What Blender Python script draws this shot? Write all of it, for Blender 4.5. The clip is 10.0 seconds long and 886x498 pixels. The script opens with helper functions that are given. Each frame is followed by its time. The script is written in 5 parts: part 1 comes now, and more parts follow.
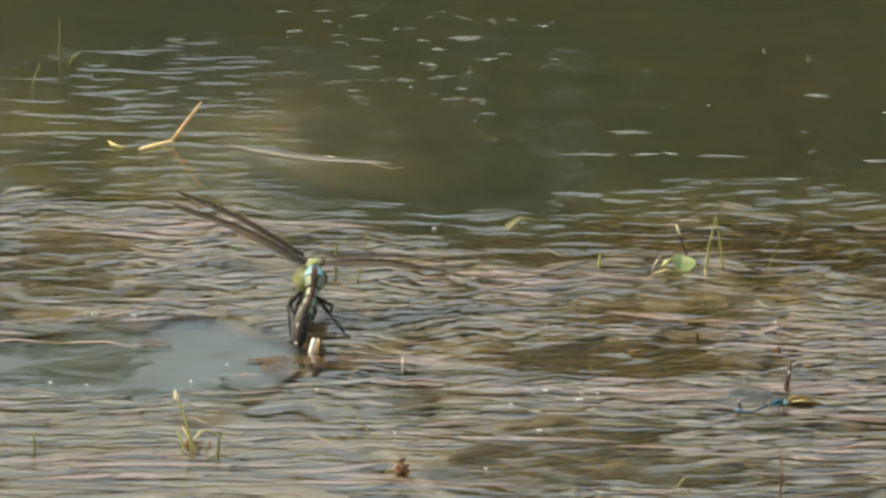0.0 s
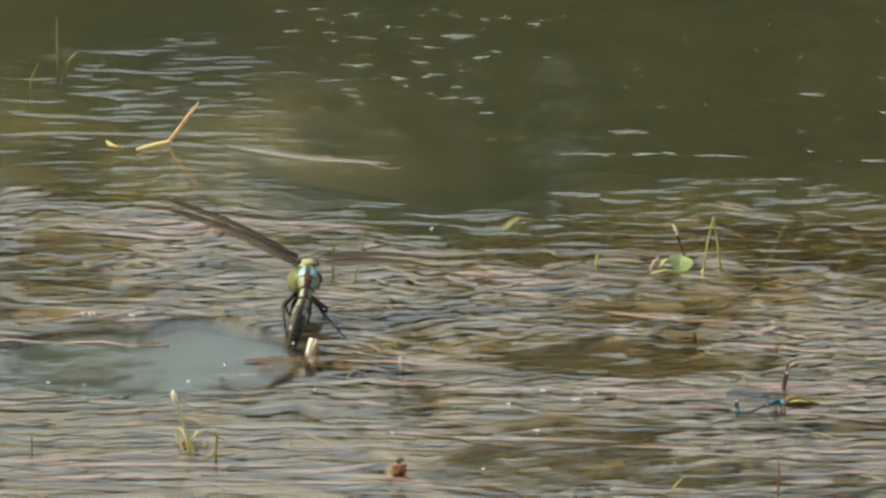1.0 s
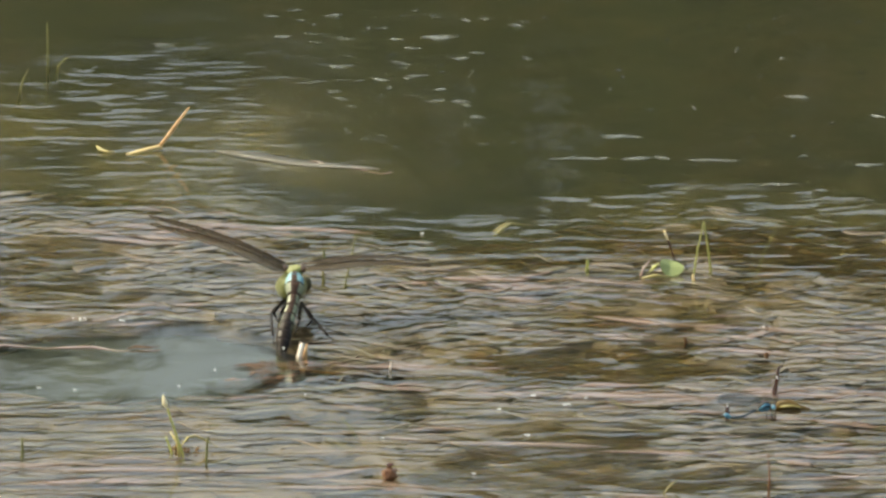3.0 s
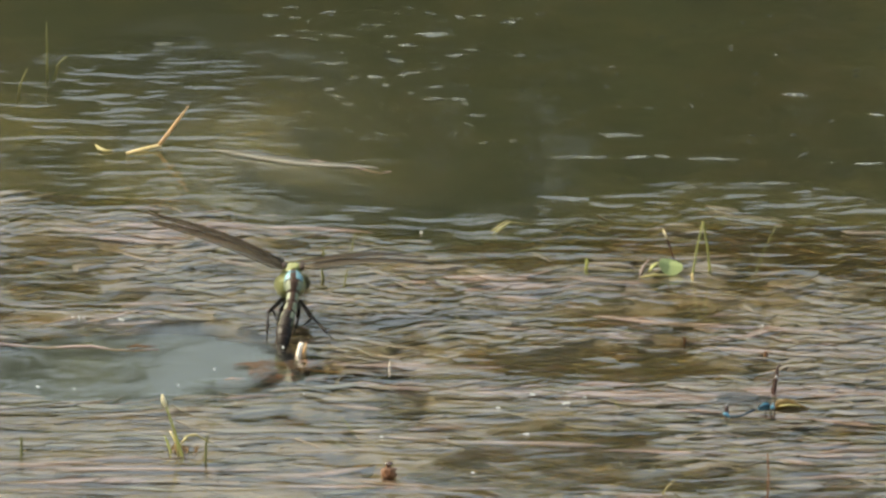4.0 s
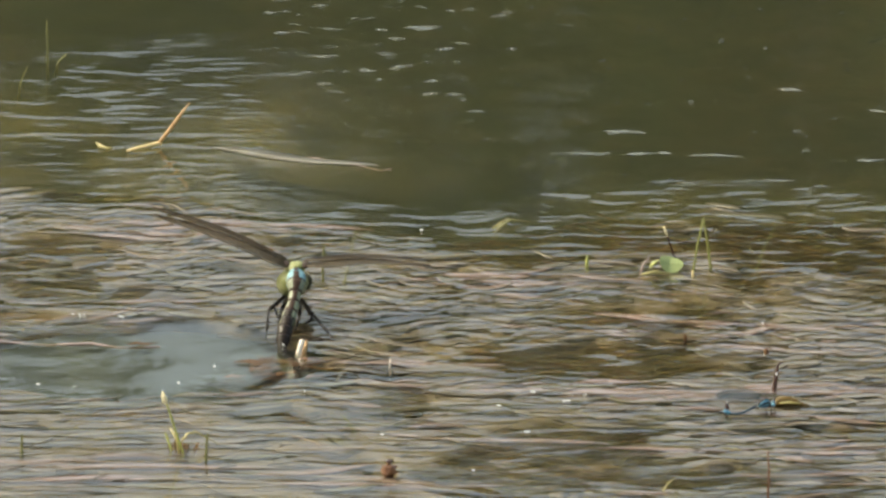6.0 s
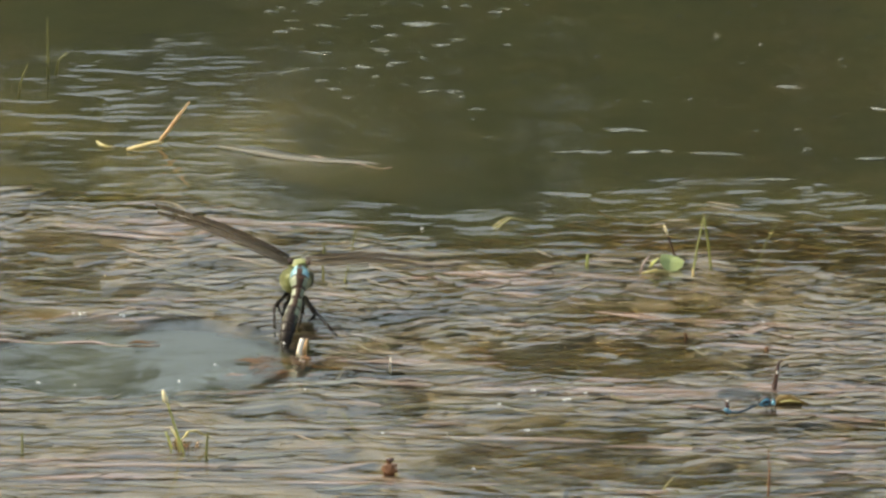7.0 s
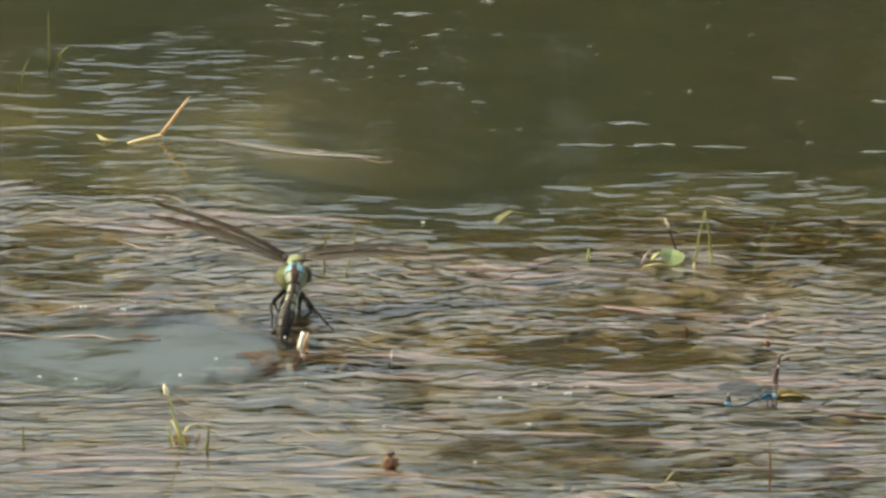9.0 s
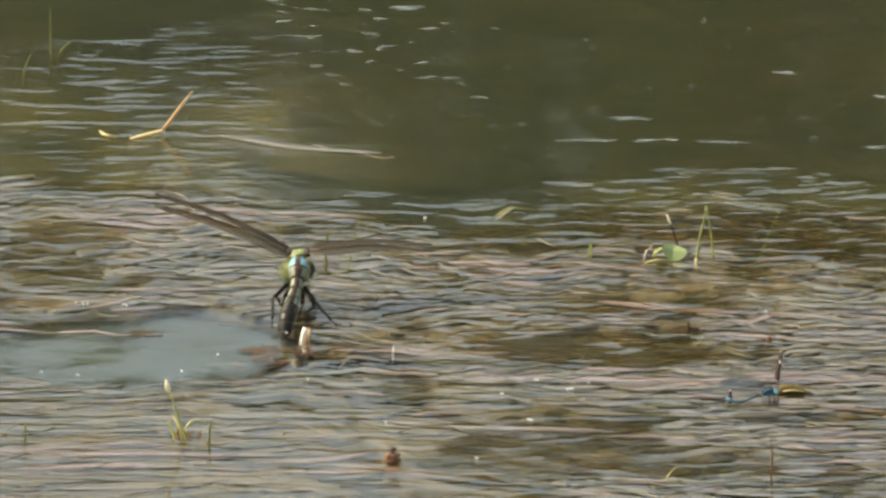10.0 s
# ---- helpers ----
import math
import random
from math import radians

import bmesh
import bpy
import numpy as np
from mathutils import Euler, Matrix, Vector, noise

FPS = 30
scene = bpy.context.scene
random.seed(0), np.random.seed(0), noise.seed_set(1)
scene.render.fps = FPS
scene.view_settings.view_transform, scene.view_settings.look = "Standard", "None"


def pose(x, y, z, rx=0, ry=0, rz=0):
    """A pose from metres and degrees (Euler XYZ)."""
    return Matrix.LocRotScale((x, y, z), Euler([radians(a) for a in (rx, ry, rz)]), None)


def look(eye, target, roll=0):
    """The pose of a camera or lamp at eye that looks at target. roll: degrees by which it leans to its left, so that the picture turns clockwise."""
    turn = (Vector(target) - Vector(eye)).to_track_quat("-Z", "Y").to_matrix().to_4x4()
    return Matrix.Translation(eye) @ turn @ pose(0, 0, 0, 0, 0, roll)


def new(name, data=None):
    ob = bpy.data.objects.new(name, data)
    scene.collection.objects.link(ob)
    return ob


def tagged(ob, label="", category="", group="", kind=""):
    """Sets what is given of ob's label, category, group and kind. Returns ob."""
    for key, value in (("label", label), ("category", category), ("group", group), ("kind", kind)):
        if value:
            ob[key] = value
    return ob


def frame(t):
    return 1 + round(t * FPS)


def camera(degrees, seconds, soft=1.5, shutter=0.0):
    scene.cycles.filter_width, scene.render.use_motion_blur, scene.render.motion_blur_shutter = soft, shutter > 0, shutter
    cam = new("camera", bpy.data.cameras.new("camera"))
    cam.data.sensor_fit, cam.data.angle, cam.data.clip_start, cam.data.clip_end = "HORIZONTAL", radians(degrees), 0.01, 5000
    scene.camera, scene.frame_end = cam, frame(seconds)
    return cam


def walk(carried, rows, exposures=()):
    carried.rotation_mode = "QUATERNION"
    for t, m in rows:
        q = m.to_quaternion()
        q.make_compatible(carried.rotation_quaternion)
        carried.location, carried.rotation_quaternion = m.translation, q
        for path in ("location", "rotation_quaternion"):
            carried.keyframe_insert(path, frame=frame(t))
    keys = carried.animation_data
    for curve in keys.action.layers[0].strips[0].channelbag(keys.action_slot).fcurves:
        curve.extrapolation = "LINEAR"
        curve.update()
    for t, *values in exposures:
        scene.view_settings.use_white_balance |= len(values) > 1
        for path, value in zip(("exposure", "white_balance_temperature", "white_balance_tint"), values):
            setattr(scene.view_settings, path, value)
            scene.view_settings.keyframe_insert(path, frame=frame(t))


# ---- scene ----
EXPOSURE = 1.15
SWELL, CHOP = 0.0006, 0.00006
FOLD = 0.00022
# how the rafts of held water lie: their swirl, lean and crease depth
LIE, LEAN, CREASE = 0.026, 0.036, 0.00003

# The camera stands on the bank with a long lens and sways a little.
cam = camera(3.367, 10.0, soft=2.8)
EYE = (0.0, -5.1978, 1.2)
SWAY = ((0.0, 0.0528, -0.0066), (0.5, 0.0431, 0.0133), (1.0, 0.0433, -0.0063), (1.5, 0.0404, 0.0002), (2.0, 0.032,
        0.0071), (2.5, 0.0131, 0.0129), (4.0, 0.0029, 0.0093), (4.5, 0.0002, 0.0005), (5.0, -0.0032, 0.0), (5.5, 0.0034, 0.0),
        (7.0, 0.0061, -0.0063), (7.5, 0.0104, -0.013), (8.0, 0.0139, -0.0232), (8.5, 0.0139, -0.0239), (9.0, 0.0102, -0.0298),
        (9.5, 0.0139, -0.0368), (10.0, 0.0171, -0.0462))
walk(cam, [(t, pose(*EYE, 77.0 + up, 0, turn)) for t, turn, up in SWAY], exposures=((0, EXPOSURE, 6950, -3), (10, EXPOSURE, 6950, -3)))

# ---- sky and sun ----
SUN_UP, SUN_ROUND = radians(50), radians(290)
world = bpy.data.worlds.new("sky")
scene.world = world
world.use_nodes = True
wn = world.node_tree
sky = wn.nodes.new("ShaderNodeTexSky")
sky.sky_type, sky.sun_disc = "NISHITA", False
sky.sun_elevation, sky.sun_rotation = SUN_UP, SUN_ROUND
sky.air_density, sky.dust_density, sky.ozone_density = 1.0, 8.6, 0.75
wn.links.new(sky.outputs[0], wn.nodes["Background"].inputs[0])
wn.nodes["Background"].inputs[1].default_value = 0.15
sun = new("sun", bpy.data.lights.new("sun", "SUN"))
sun.data.energy, sun.data.angle, sun.data.color = 0.95, radians(1.5), (1.0, 0.93, 0.82)
sun_way = Vector((math.sin(SUN_ROUND) * math.cos(SUN_UP), math.cos(SUN_ROUND) * math.cos(SUN_UP), math.sin(SUN_UP)))
sun.matrix_world = look(sun_way * 50, (0, 0, 0))


# ---- materials ----
def material(name):
    m = bpy.data.materials.new(name)
    m.use_nodes = True
    t = m.node_tree
    return m, t, t.nodes["Principled BSDF"]


def node(t, kind, **values):
    n = t.nodes.new(kind)
    for key, value in values.items():
        n.inputs[key.replace("_", " ")].default_value = value
    return n


def ramp(t, source, stops):
    r = t.nodes.new("ShaderNodeValToRGB")
    while len(r.color_ramp.elements) < len(stops):
        r.color_ramp.elements.new(0.5)
    for e, (p, c) in zip(r.color_ramp.elements, stops):
        e.position, e.color = p, (*c, 1)
    t.links.new(source, r.inputs[0])
    return r.outputs[0]


def mapped(t, scale, source="Object"):
    c = t.nodes.new("ShaderNodeTexCoord")
    m = t.nodes.new("ShaderNodeMapping")
    m.inputs["Scale"].default_value = scale
    t.links.new(c.outputs[source], m.inputs[0])
    return m.outputs[0]


def grain(t, where, scale, detail=4.0, rough=0.6):
    n = node(t, "ShaderNodeTexNoise", Scale=scale, Detail=detail, Roughness=rough)
    t.links.new(where, n.inputs["Vector"])
    return n.outputs["Fac"]


def blend(t, fac, a, b, how="MIX"):
    m = t.nodes.new("ShaderNodeMix")
    m.data_type, m.blend_type = "RGBA", how
    for socket, value in ((m.inputs[0], fac), (m.inputs[6], a), (m.inputs[7], b)):
        if hasattr(value, "is_output"):
            t.links.new(value, socket)
        else:
            socket.default_value = value if isinstance(value, float) else (*value, 1)
    return m.outputs[2]


def relief(t, p, height, strength, distance):
    b = node(t, "ShaderNodeBump", Strength=strength, Distance=distance)
    t.links.new(height, b.inputs["Height"])
    t.links.new(b.outputs[0], p.inputs["Normal"])
    return b.outputs[0]


def plain(name, stops, scale=400.0, rough=0.5, stretch=(1, 1, 1), bump=0.3, depth=0.0004, gloss=0.5, coat=0.0):
    """A mottled surface: stops along a two-scale noise."""
    m, t, p = material(name)
    where = mapped(t, stretch)
    fine, broad = grain(t, where, scale), grain(t, where, scale * 0.17, 2.0)
    both = t.nodes.new("ShaderNodeMath")
    both.operation = "MULTIPLY_ADD"
    both.inputs[1].default_value = 0.55
    t.links.new(fine, both.inputs[0])
    half = t.nodes.new("ShaderNodeMath")
    half.operation = "MULTIPLY"
    half.inputs[1].default_value = 0.45
    t.links.new(broad, half.inputs[0])
    t.links.new(half.outputs[0], both.inputs[2])
    t.links.new(ramp(t, both.outputs[0], stops), p.inputs["Base Color"])
    p.inputs["Roughness"].default_value = rough
    p.inputs["Specular IOR Level"].default_value = gloss
    p.inputs["Coat Weight"].default_value = coat
    p.inputs["Coat Roughness"].default_value = 0.08
    p.inputs["Coat IOR"].default_value = 1.33
    if bump:
        relief(t, p, fine, bump, depth)
    return m


def wet_blades(name, stops, rough=0.3, single=False, coat=0.6):
    """Wet leaf skin: one tone a leaf, streaks along it, a film of water on top."""
    m, t, p = material(name)
    if single:
        pick = t.nodes.new("ShaderNodeObjectInfo").outputs["Random"]
    else:
        pick = t.nodes.new("ShaderNodeNewGeometry").outputs["Random Per Island"]
    tone = ramp(t, pick, stops)
    where = mapped(t, (1, 3.0, 1))
    streak = grain(t, where, 260.0, 5.0, 0.65)
    stain = grain(t, mapped(t, (1, 1, 1)), 45.0, 3.0)
    colour = blend(t, ramp(t, streak, ((0.35, (0, 0, 0)), (0.7, (0.75, 0.75, 0.75)))), tone, (0.58, 0.53, 0.47), "MULTIPLY")
    colour = blend(t, ramp(t, stain, ((0.5, (0, 0, 0)), (0.72, (0.6, 0.6, 0.6)))), colour, (0.11, 0.092, 0.05))
    t.links.new(colour, p.inputs["Base Color"])
    p.inputs["Roughness"].default_value = rough
    p.inputs["Coat Weight"].default_value = coat
    p.inputs["Coat Roughness"].default_value = 0.18
    p.inputs["Coat IOR"].default_value = 1.33
    normal = relief(t, p, streak, 0.35, 0.0006)
    t.links.new(normal, p.inputs["Coat Normal"])
    return m


def water_skin(name, swell_by, chop_by, tint, rough, held=False):
    """Clear water: mirror by Fresnel, else see-through with a faint peaty tint."""
    m = bpy.data.materials.new(name)
    m.use_nodes = True
    t = m.node_tree
    t.nodes.remove(t.nodes["Principled BSDF"])
    swell = grain(t, mapped(t, (0.6, 0.5, 1.0)), 16.0, 2.0, 0.5)
    chop = grain(t, mapped(t, (1.0, 0.7, 1.0)), 95.0, 2.0, 0.5)
    b1 = node(t, "ShaderNodeBump", Strength=1.0, Distance=swell_by)
    b2 = node(t, "ShaderNodeBump", Strength=1.0, Distance=chop_by)
    t.links.new(swell, b1.inputs["Height"])
    t.links.new(chop, b2.inputs["Height"])
    t.links.new(b1.outputs[0], b2.inputs["Normal"])
    fresnel = node(t, "ShaderNodeFresnel", IOR=1.33)
    clear = node(t, "ShaderNodeBsdfTransparent", Color=(*tint, 1))
    mirror = node(t, "ShaderNodeBsdfGlossy", Color=(1, 1, 1, 1), Roughness=rough)
    mix = t.nodes.new("ShaderNodeMixShader")
    for n in (fresnel, mirror):
        t.links.new(b2.outputs[0], n.inputs["Normal"])
    t.links.new(fresnel.outputs[0], mix.inputs[0])
    t.links.new(clear.outputs[0], mix.inputs[1])
    t.links.new(mirror.outputs[0], mix.inputs[2])
    last = mix
    if held:
        depth = t.nodes.new("ShaderNodeAttribute")
        depth.attribute_name = "held"
        last = t.nodes.new("ShaderNodeMixShader")
        t.links.new(depth.outputs["Fac"], last.inputs[0])
        t.links.new(t.nodes.new("ShaderNodeBsdfTransparent").outputs[0], last.inputs[1])
        t.links.new(mix.outputs[0], last.inputs[2])
    t.links.new(last.outputs[0], t.nodes["Material Output"].inputs[0])
    return m


def wing_skin(name, body, tint, tones):
    m, t, p = material(name)
    tone = grain(t, mapped(t, (1, 1, 1)), 180.0, 3.0)
    t.links.new(ramp(t, tone, tones), p.inputs["Base Color"])
    p.inputs["Roughness"].default_value = 0.3
    clear = node(t, "ShaderNodeBsdfTransparent", Color=(*tint, 1))
    mix = node(t, "ShaderNodeMixShader", Fac=body)
    t.links.new(clear.outputs[0], mix.inputs[1])
    t.links.new(p.outputs[0], mix.inputs[2])
    t.links.new(mix.outputs[0], t.nodes["Material Output"].inputs[0])
    return m


def carpet_skin():
    m, t, p = material("weed_carpet")
    fine = grain(t, mapped(t, (1, 1.6, 1)), 240.0, 6.0, 0.7)
    broad = grain(t, mapped(t, (1, 0.6, 1)), 22.0, 3.0, 0.6)
    olive = ramp(t, fine, ((0.3, (0.080, 0.067, 0.022)), (0.5, (0.130, 0.107, 0.038)), (0.7, (0.19, 0.155, 0.062))))
    rosy = ramp(t, fine, ((0.3, (0.12, 0.072, 0.024)), (0.5, (0.20, 0.120, 0.045)), (0.72, (0.29, 0.18, 0.085))))
    litter = t.nodes.new("ShaderNodeAttribute")
    litter.attribute_name = "litter"
    dead = ramp(t, fine, ((0.3, (0.13, 0.100, 0.068)), (0.5, (0.19, 0.152, 0.120)), (0.72, (0.26, 0.215, 0.185))))
    colour = blend(t, ramp(t, broad, ((0.44, (0, 0, 0)), (0.60, (1, 1, 1)))), olive, rosy)
    colour = blend(t, ramp(t, litter.outputs["Fac"], ((0.3, (0, 0, 0)), (0.8, (1, 1, 1)))), colour, dead)
    t.links.new(colour, p.inputs["Base Color"])
    p.inputs["Roughness"].default_value = 0.8
    relief(t, p, fine, 0.3, 0.002)
    return m


def drowned_skin():
    """Thin weed under water, with gaps; it thins out towards its rim."""
    m, t, p = material("drowned_weed")
    fine = grain(t, mapped(t, (1, 1, 1)), 120.0, 5.0, 0.7)
    broad = grain(t, mapped(t, (1, 0.5, 1)), 26.0, 3.0, 0.6)
    t.links.new(ramp(t, fine, ((0.3, (0.07, 0.066, 0.022)), (0.5, (0.125, 0.112, 0.042)), (0.7, (0.20, 0.158, 0.068)))), p.inputs["Base Color"])
    p.inputs["Roughness"].default_value = 0.8
    depth = t.nodes.new("ShaderNodeAttribute")
    depth.attribute_name = "held"
    part_of = t.nodes.new("ShaderNodeMath")
    part_of.operation = "MULTIPLY"
    t.links.new(depth.outputs["Fac"], part_of.inputs[0])
    t.links.new(ramp(t, broad, ((0.36, (0.1, 0.1, 0.1)), (0.6, (1, 1, 1)))), part_of.inputs[1])
    mix = t.nodes.new("ShaderNodeMixShader")
    t.links.new(part_of.outputs[0], mix.inputs[0])
    t.links.new(t.nodes.new("ShaderNodeBsdfTransparent").outputs[0], mix.inputs[1])
    t.links.new(p.outputs[0], mix.inputs[2])
    t.links.new(mix.outputs[0], t.nodes["Material Output"].inputs[0])
    return m


def fleck_skin(name, tone, body):
    m, t, p = material(name)
    p.inputs["Base Color"].default_value = tone
    p.inputs["Roughness"].default_value = 0.12
    clear = node(t, "ShaderNodeBsdfTransparent", Color=(0.95, 0.97, 0.97, 1))
    mix = node(t, "ShaderNodeMixShader", Fac=body)
    t.links.new(clear.outputs[0], mix.inputs[1])
    t.links.new(p.outputs[0], mix.inputs[2])
    t.links.new(mix.outputs[0], t.nodes["Material Output"].inputs[0])
    return m


WATER = water_skin("pond_water", SWELL, CHOP, (0.90, 0.89, 0.76), 0.05)
FILM = water_skin("weed_held_water", 0.0, 0.00006, (0.98, 0.97, 0.93), 0.06, True)
MUD = plain("pond_mud", ((0.32, (0.006, 0.009, 0.003)), (0.48, (0.013, 0.017, 0.004)), (0.6, (0.022, 0.022, 0.006)), (0.72, (0.035, 0.029, 0.009))), 60.0, 0.9, (1, 0.5, 1), 0.4, 0.004)
# grey-blue that stands in for part of the calm pool's sky reflection
POOL_GREY = plain("pool_reflection_grey", ((0.3, (0.010, 0.015, 0.016)), (0.7, (0.032, 0.043, 0.047))), 30.0, 0.9, (1, 0.5, 1), 0.2, 0.002)
GRASSLAND = plain("bank_turf", ((0.3, (0.025, 0.038, 0.010)), (0.7, (0.06, 0.07, 0.022))), 3.0, 0.9, bump=0.5, depth=0.05)
MAT_STOPS = ((0.0, (0.211, 0.175, 0.137)), (0.30, (0.183, 0.157, 0.120)), (0.5, (0.170, 0.147, 0.097)), (0.68, (0.146, 0.135, 0.080)), (0.85, (0.128, 0.117, 0.068)), (1.0, (0.235, 0.166, 0.125)))
MAT = wet_blades("wet_floating_leaf", MAT_STOPS, 0.5, coat=0.1)
MAT_ONE = wet_blades("wet_floating_leaf_single", tuple((at, (r, gr, b)) for at, (r, gr, b) in MAT_STOPS), 0.5, single=True, coat=0.1)
SUNKEN = wet_blades("sunken_leaf", ((0.0, (0.11, 0.095, 0.032)), (0.35, (0.15, 0.125, 0.042)), (0.6, (0.24, 0.128, 0.040)), (0.8, (0.095, 0.092, 0.028)), (1.0, (0.27, 0.205, 0.085))), 0.7, coat=0.0)
CARPET = carpet_skin()
DROWNED = drowned_skin()
FOLIAGE = plain("tree_leaf", ((0.3, (0.037, 0.061, 0.015)), (0.7, (0.161, 0.202, 0.052))), 1.2, 0.6, bump=0)
STRAW = plain("straw", ((0.3, (0.50, 0.36, 0.13)), (0.7, (0.76, 0.63, 0.33))), 500.0, 0.45, (1, 1, 0.3), coat=0.3)
STRAW_RED = plain("orange_straw", ((0.3, (0.38, 0.19, 0.07)), (0.7, (0.72, 0.50, 0.24))), 500.0, 0.45, (1, 1, 0.3), coat=0.3)
SHOOT = plain("green_shoot", ((0.3, (0.22, 0.25, 0.05)), (0.7, (0.46, 0.46, 0.13))), 600.0, 0.4, (1, 1, 0.25), coat=0.3)
SHOOT_DULL = plain("dull_shoot", ((0.3, (0.10, 0.105, 0.025)), (0.7, (0.22, 0.21, 0.06))), 600.0, 0.5, (1, 1, 0.25))
SHOOT_MID = plain("olive_green_shoot", ((0.3, (0.13, 0.15, 0.03)), (0.7, (0.29, 0.30, 0.08))), 600.0, 0.45, (1, 1, 0.25), coat=0.2)
BUD = plain("pale_bud", ((0.3, (0.62, 0.52, 0.28)), (0.7, (0.85, 0.78, 0.52))), 700.0, 0.4)
LEAF = plain("round_leaf_green", ((0.3, (0.17, 0.215, 0.065)), (0.7, (0.29, 0.33, 0.13))), 350.0, 0.35, coat=0.5)
LEAF_YELLOW = plain("yellow_leaf", ((0.3, (0.22, 0.18, 0.045)), (0.7, (0.40, 0.35, 0.13))), 400.0, 0.4, coat=0.4)
LEAF_DULL = plain("dull_yellow_leaf", ((0.3, (0.13, 0.12, 0.03)), (0.7, (0.24, 0.215, 0.075))), 400.0, 0.4, coat=0.3)
RUST = plain("rusty_leaf", ((0.3, (0.10, 0.040, 0.016)), (0.7, (0.24, 0.105, 0.042))), 400.0, 0.45, coat=0.2)
RUST_DARK = plain("dark_rusty_leaf", ((0.3, (0.055, 0.024, 0.010)), (0.7, (0.14, 0.068, 0.026))), 400.0, 0.5, gloss=0.2)
PINK = plain("pink_stem", ((0.3, (0.21, 0.145, 0.12)), (0.7, (0.34, 0.255, 0.22))), 300.0, 0.3, (0.3, 1, 1), coat=0.8)
PALE = plain("pale_cut_reed", ((0.3, (0.80, 0.68, 0.55)), (0.7, (0.92, 0.86, 0.76))), 500.0, 0.35, (1, 1, 0.2), coat=0.5)
DARK = plain("dark_stem", ((0.3, (0.03, 0.015, 0.012)), (0.7, (0.095, 0.045, 0.035))), 500.0, 0.25, coat=0.8)
DEAD = plain("rotting_leaf", ((0.3, (0.030, 0.017, 0.008)), (0.7, (0.095, 0.05, 0.02))), 400.0, 0.8, gloss=0.2)
# these greys carry the sky reflection of small wet floating bits
FLECK_SHEEN = fleck_skin("sheen_film", (0.46, 0.48, 0.47, 1), 0.18)
FAINT = fleck_skin("thin_sheen_film", (0.42, 0.44, 0.40, 1), 0.11)
# white that stands in for sparkles among the weed and highlights on stubs
GLINT = fleck_skin("white_glint", (0.85, 0.86, 0.84, 1), 0.85)
PADS = wet_blades("broad_floating_leaf", ((0.0, (0.210, 0.176, 0.152)), (0.3, (0.231, 0.189, 0.162)), (0.6, (0.178, 0.159, 0.122)), (1.0, (0.145, 0.141, 0.094))), rough=0.5, coat=0.1)
GOLD = plain("golden_leaf", ((0.3, (0.055, 0.034, 0.008)), (0.7, (0.135, 0.086, 0.020))), 400.0, 0.55, gloss=0.2)
ROSY = wet_blades("rosy_leaf", ((0.0, (0.256, 0.167, 0.144)), (0.5, (0.277, 0.203, 0.185)), (1.0, (0.219, 0.145, 0.121))), rough=0.5, coat=0.1)
# the grey stands in for sky sheen on one wet leaf
GREY_SHEEN_ONE = wet_blades("grey_sheen_leaf_single", ((0.0, (0.17, 0.165, 0.15)), (1.0, (0.20, 0.19, 0.175))), rough=0.45, single=True, coat=0.3)
ROSY_ONE = wet_blades("rosy_leaf_single", ((0.0, (0.320, 0.224, 0.211)), (0.5, (0.336, 0.264, 0.257)), (1.0, (0.280, 0.196, 0.179))), single=True, coat=0.35)
SHEATH = wing_skin("amber_sheath", 0.34, (0.93, 0.80, 0.58), ((0.3, (0.17, 0.085, 0.022)), (0.7, (0.30, 0.16, 0.05))))
WING = wing_skin("wing_membrane", 0.46, (0.64, 0.585, 0.47), ((0.3, (0.05, 0.038, 0.020)), (0.7, (0.125, 0.095, 0.055))))
CLEAR_WING = wing_skin("clear_wing", 0.34, (0.80, 0.83, 0.86), ((0.3, (0.2, 0.22, 0.22)), (0.7, (0.3, 0.32, 0.32))))
VEIN = plain("wing_vein", ((0.3, (0.03, 0.022, 0.014)), (0.7, (0.08, 0.055, 0.03))), 800.0, 0.4, bump=0)
BLUE = plain("sky_blue_cuticle", ((0.3, (0.10, 0.24, 0.30)), (0.7, (0.19, 0.35, 0.39))), 700.0, 0.35, bump=0.1, depth=0.0001)
GREEN = plain("pale_green_cuticle", ((0.3, (0.085, 0.105, 0.06)), (0.7, (0.22, 0.24, 0.155))), 700.0, 0.35, bump=0.1, depth=0.0001)
OLIVE = plain("dull_olive_cuticle", ((0.3, (0.040, 0.040, 0.022)), (0.7, (0.115, 0.11, 0.065))), 700.0, 0.5, gloss=0.15, bump=0.1, depth=0.0001)
THORAX = plain("apple_green_cuticle", ((0.3, (0.102, 0.118, 0.026)), (0.7, (0.256, 0.262, 0.087))), 500.0, 0.4, bump=0.2, depth=0.0002)
BLACK = plain("black_cuticle", ((0.3, (0.008, 0.006, 0.005)), (0.7, (0.024, 0.017, 0.013))), 700.0, 0.3, gloss=0.15, bump=0.1, depth=0.0001)
BROWN = plain("brown_cuticle", ((0.3, (0.022, 0.012, 0.008)), (0.7, (0.055, 0.032, 0.022))), 700.0, 0.45, gloss=0.15, bump=0.1, depth=0.0001)
DUSK = plain("dusky_blue_cuticle", ((0.3, (0.020, 0.030, 0.042)), (0.7, (0.05, 0.085, 0.115))), 700.0, 0.35, bump=0.1, depth=0.0001)
